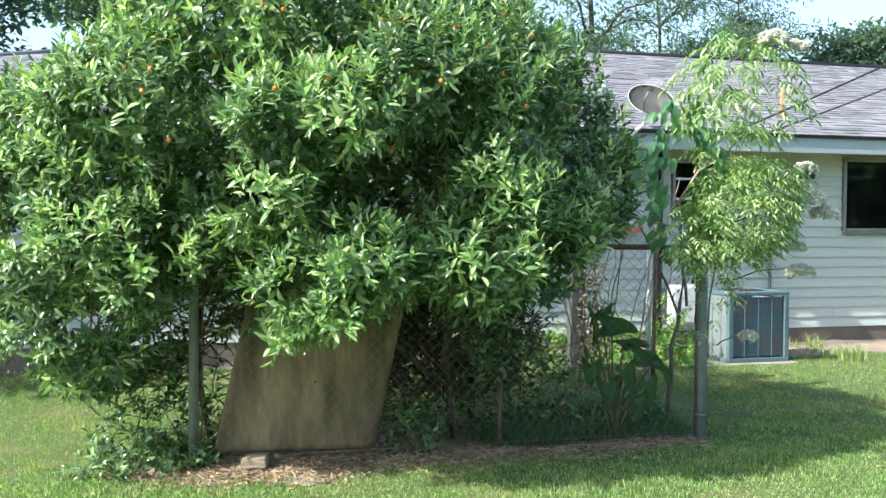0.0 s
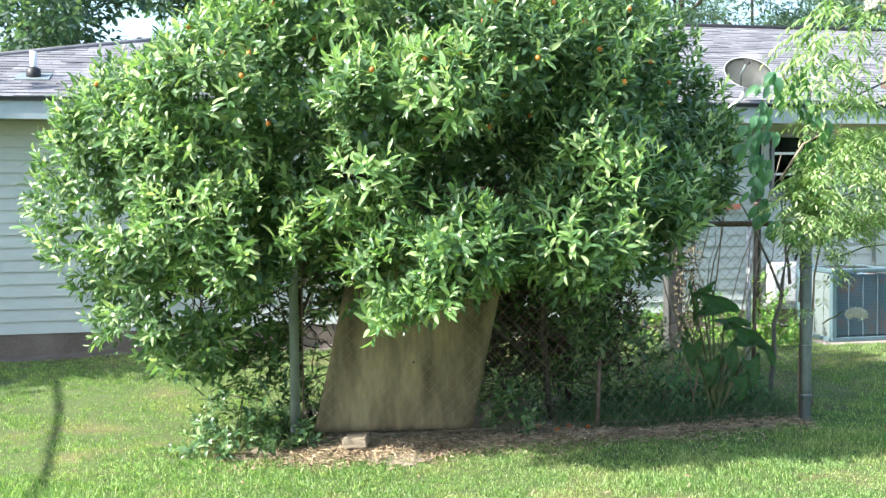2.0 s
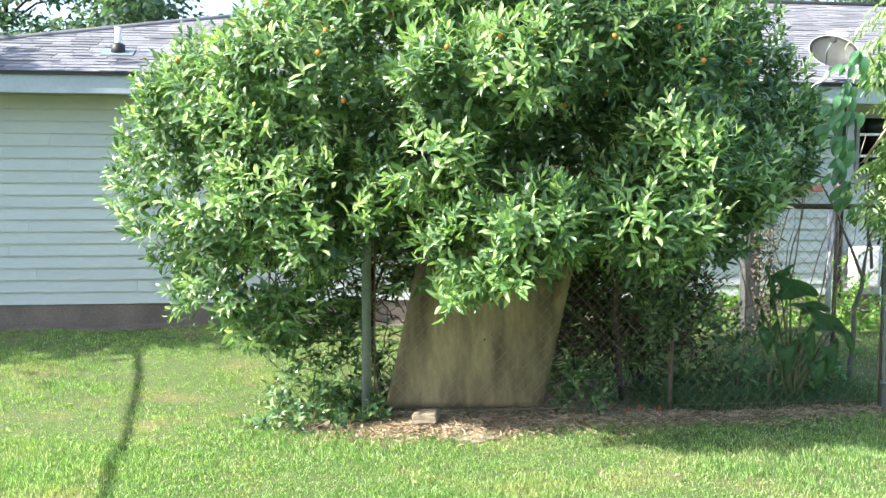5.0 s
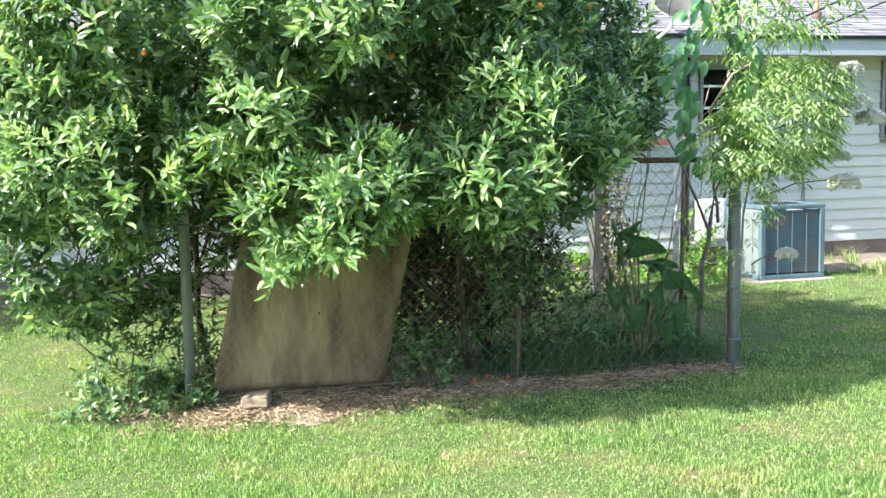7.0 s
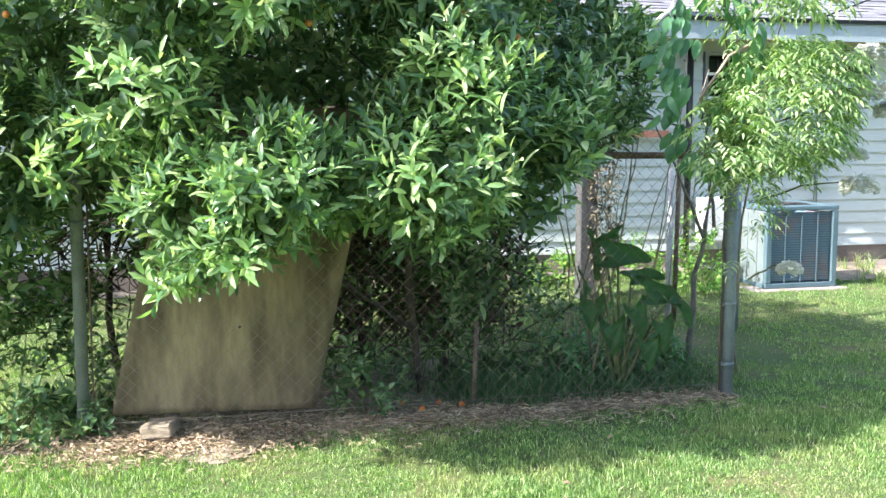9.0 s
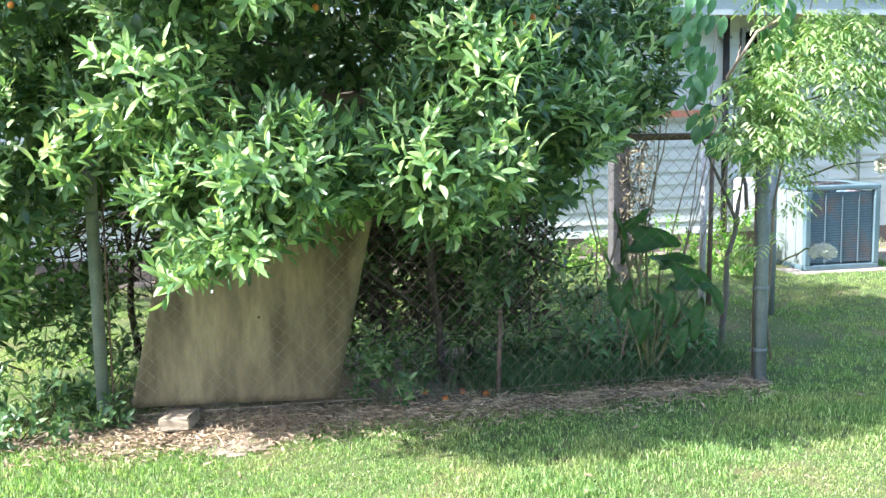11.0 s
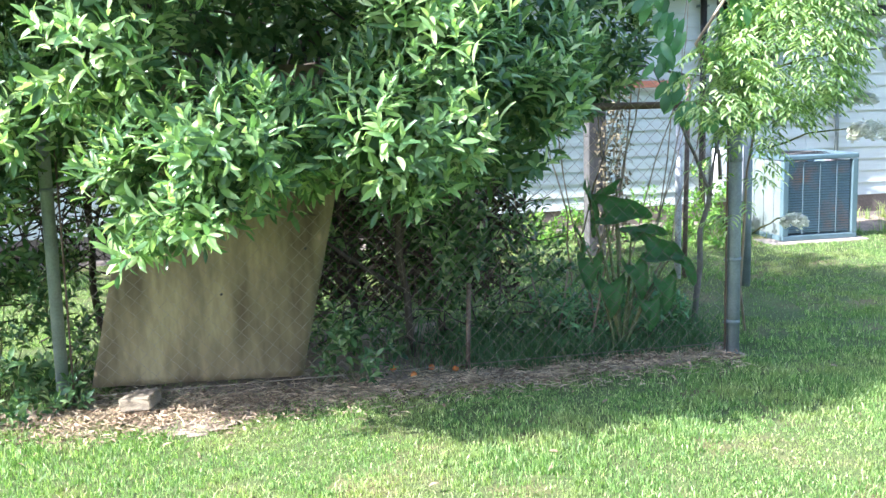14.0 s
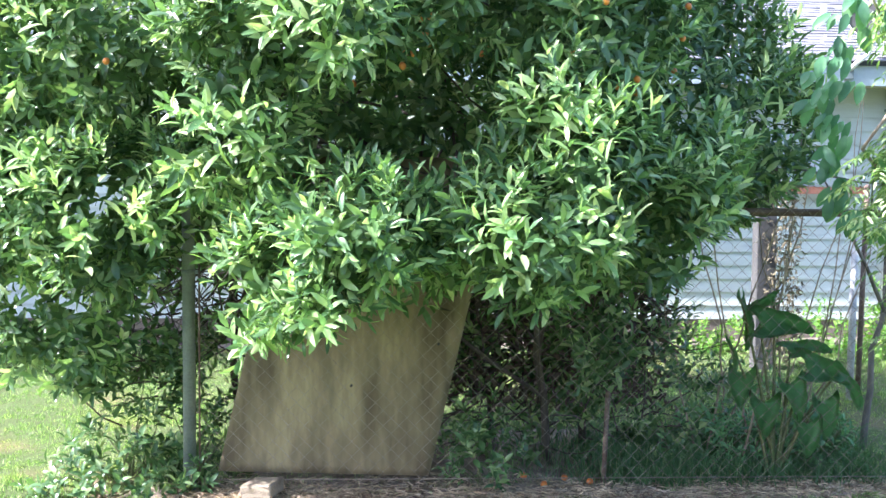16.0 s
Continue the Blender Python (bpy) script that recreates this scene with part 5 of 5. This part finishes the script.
def build_beds():
    """Thin sheets of bare soil a little above the turf sheet, and dry leaves on them."""
    def patch(name, x0, x1, y0, y1, inside, label, material=M_dirt):
        st = 0.05
        vs, fs, idx = [], [], {}
        def vid(i, j):
            if (i, j) not in idx:
                x, y = x0 + i * st, y0 + j * st
                idx[(i, j)] = len(vs)
                vs.append((x, y, gz(x, y) + 0.006 + 0.010 * noise.noise(Vector((x * 6, y * 6, 0)))))
            return idx[(i, j)]
        for i in range(int((x1 - x0) / st)):
            for j in range(int((y1 - y0) / st)):
                if inside(np.array(x0 + (i + 0.5) * st), np.array(y0 + (j + 0.5) * st)):
                    fs.append((vid(i, j), vid(i + 1, j), vid(i + 1, j + 1), vid(i, j + 1)))
        ob = new(name, mesh_of(name, vs, fs, material, True))
        tagged(ob, label, "soil", kind="structure")
    patch("soil_bed", -0.9, 4.05, -0.75, 1.65, fence_bed, "bare shaded soil along the fence")
    patch("soil_strip", -5.6, 12.0, 4.36, 4.8, lambda x, y: True, "bare dark soil against the foundation", M_concrete)
    patch("soil_patch", 7.2, 12.0, 3.5, 4.4, lambda x, y: y > 3.55 + 0.1 * math.sin(x * 2.5), "bare reddish soil beside the house")
    rs = np.random.RandomState(12)
    n = 2700
    x = rs.uniform(-0.6, 3.9, n)
    y = -0.2 + rs.normal(0, 0.13, n) + 0.08 * np.sin(x * 2.1)
    x[:1200] = 0.5 + rs.normal(0, 0.5, 1200)
    y[:1200] = -0.36 + rs.normal(0, 0.16, 1200)
    ang = rs.uniform(0, 6.28, n)
    ax = np.stack([np.cos(ang), np.sin(ang), rs.normal(0, 0.22, n)], 1)
    p = np.stack([x, y, ground_z(x, y) + 0.018 + 0.02 * rs.rand(n)], 1)
    l = rs.uniform(0.015, 0.06, n)
    ob = new("leaf_litter", leaves_mesh("leaf_litter", p, ax, rs.normal(scale=0.35, size=(n, 3)) + (0, 0, 1), l, l * rs.uniform(0.10, 0.3, n), M_litter))
    tagged(ob, "dry tan leaves lying along the fence", "litter", kind="stuff")
    n = 5200
    x = 0.0 + 3.9 * rs.rand(n) ** 1.4
    y = -0.16 + rs.normal(0, 0.17, n) + 0.10 * smoothstep(1.8, 3.4, x)
    ang = rs.uniform(0, 6.28, n)
    ax = np.stack([np.cos(ang), np.sin(ang) * 0.6, np.abs(rs.normal(0, 0.15, n))], 1)
    p = np.stack([x, y, ground_z(x, y) + 0.012], 1)
    l = rs.uniform(0.03, 0.09, n)
    ob = new("dry_straw", leaves_mesh("dry_straw", p, ax, rs.normal(size=(n, 3)) + (0, 0, 1), l, np.full(n, 0.0045), M_straw))
    tagged(ob, "dry straw and dead grass at the foot of the fence", "straw", kind="stuff")
    # scattered leaves on the lawn
    n = 70
    x, y = rs.uniform(-2.2, 4.5, n), rs.uniform(-2.8, -0.5, n)
    ang = rs.uniform(0, 6.28, n)
    ax = np.stack([np.cos(ang), np.sin(ang), rs.normal(0, 0.2, n)], 1)
    l = rs.uniform(0.02, 0.05, n)
    ob = new("fallen_leaves", leaves_mesh("fallen_leaves", np.stack([x, y, ground_z(x, y) + 0.035], 1), ax, rs.normal(scale=0.3, size=(n, 3)) + (0, 0, 1), l, l * 0.45, M_litter))
    tagged(ob, "single dry leaves scattered on the lawn", "leaves", kind="stuff")


build_beds()


def fallen_fruit():
    rng = random.Random(91)
    bm = bmesh.new()
    bmesh.ops.create_uvsphere(bm, u_segments=12, v_segments=8, radius=0.02)
    for fc in bm.faces:
        fc.smooth = True
    me = bpy.data.meshes.new("fallen_fruit")
    bm.to_mesh(me)
    bm.free()
    me.materials.append(M_fruit)
    for x, y in ((1.93, 0.02), (2.07, 0.17), (1.84, 0.2), (2.2, 0.1)):
        f = new("fallen_fruit", me)
        f.location = (x, y, gz(x, y) + 0.022)
        f.rotation_euler = (rng.random() * 3, rng.random() * 3, 0)
        tagged(f, "small orange kumquat lying on the soil", "fruit", "fallen kumquats by the fence")


fallen_fruit()


# ---- trees behind the house ----
def far_tree(x, y, h, crown_r, seed, label, needle=False):
    rng, rs = random.Random(seed), np.random.RandomState(seed)
    t = tagged(empty("background_tree", (x, y, 0)), label, "tree")
    bm = bmesh.new()
    trunk = curve_pts((0, 0, -0.2), (rng.uniform(-1, 1), 0, h * 0.92), (rng.uniform(-0.5, 0.5), 0, 0), 10, 0.12, rng)
    tube(bm, trunk, [h * 0.010 * (1 - 0.085 * k) for k in range(11)], 8)
    part("trunk", bm, M_bark, t)
    base, axis, up = [], [], []
    for k in range(34):
        i = rng.randint(3, 10)
        a = trunk[i]
        ang = rng.random() * math.tau
        reach = crown_r * rng.uniform(0.45, 1.0) * (1.15 - 0.5 * (i / 10) ** 2)
        b = a + Vector((math.cos(ang) * reach, math.sin(ang) * reach, rng.uniform(0.1, 0.45) * reach))
        limb = curve_pts(a, b, (0, 0, 0.12 * reach), 6, 0.12, rng)
        bm = bmesh.new()
        tube(bm, limb, [h * 0.0036 * (1 - 0.14 * q) for q in range(7)], 5)
        part("limb", bm, M_bark, t)
        for c in range(13 if needle else 12):
            q = limb[rng.randint(2, 6)] + Vector((rng.gauss(0, 0.5), rng.gauss(0, 0.5), rng.gauss(0.1, 0.4)))
            m = 30 if needle else 40
            off = rs.normal(scale=(0.40, 0.40, 0.17), size=(m, 3))
            base.append(np.array(q) + off)
            axis.append(off + rs.normal(scale=0.3, size=(m, 3)))
            up.append(rs.normal(scale=0.5, size=(m, 3)) + (0, 0, 1))
    base, axis, up = np.concatenate(base), np.concatenate(axis), np.concatenate(up)
    n = len(base)
    l = rs.uniform(0.16, 0.34, n)
    tagged(part("crown", leaves_mesh("crown", base, axis, up, l, l * (0.26 if needle else 0.5), M_far_haze), None, t), kind="stuff")
    return t


for tx, ty, th, tr_, sd, lab, nd in ((16.5, 30, 19, 5.2, 71, "tall pine with open limbs behind the house", True), (22.5, 35, 16, 4.4, 72, "pine behind the house roof", True),
                                     (13.0, 38, 17, 5.0, 73, "open pine behind the house roof", True), (28.5, 31, 9.5, 3.6, 74, "yellow-green tree beyond the roof", False),
                                     (-6.0, 27, 13, 4.6, 75, "dark dense tree behind the house corner", False), (-10.5, 30, 15, 5.0, 76, "dark tree behind the house corner", False),
                                     (-1.0, 36, 14, 5.0, 77, "distant tree behind the roof", False), (6.0, 40, 15, 5.0, 78, "distant tree behind the bush", False), (31.0, 42, 16, 5.0, 79, "open distant tree beyond the roof", True)):
    far_tree(tx, ty, th, tr_, sd, lab, nd)
# out of view, placed to cast the shade along the left wall's foot
far_tree(-9.6, 3.4, 6.2, 1.6, 86, "unseen small leafy tree placed to shade the house corner")
# the yard's far side: unseen trees added so the panes reflect dark foliage
for tx, ty, th, sd in ((-9, -27, 13, 81), (3, -30, 14, 82), (14, -28, 13, 83), (25, -26, 14, 84), (36, -22, 13, 85), (19, -21, 4.6, 87), (25, -19, 5, 88), (31, -20, 4.6, 89), (37, -16, 5, 90), (42, -11, 5, 92)):
    far_tree(tx, ty, th, 5.2 if th > 10 else 3.6, sd, "unseen leafy tree added across the yard to darken the panes")

build_shingles()
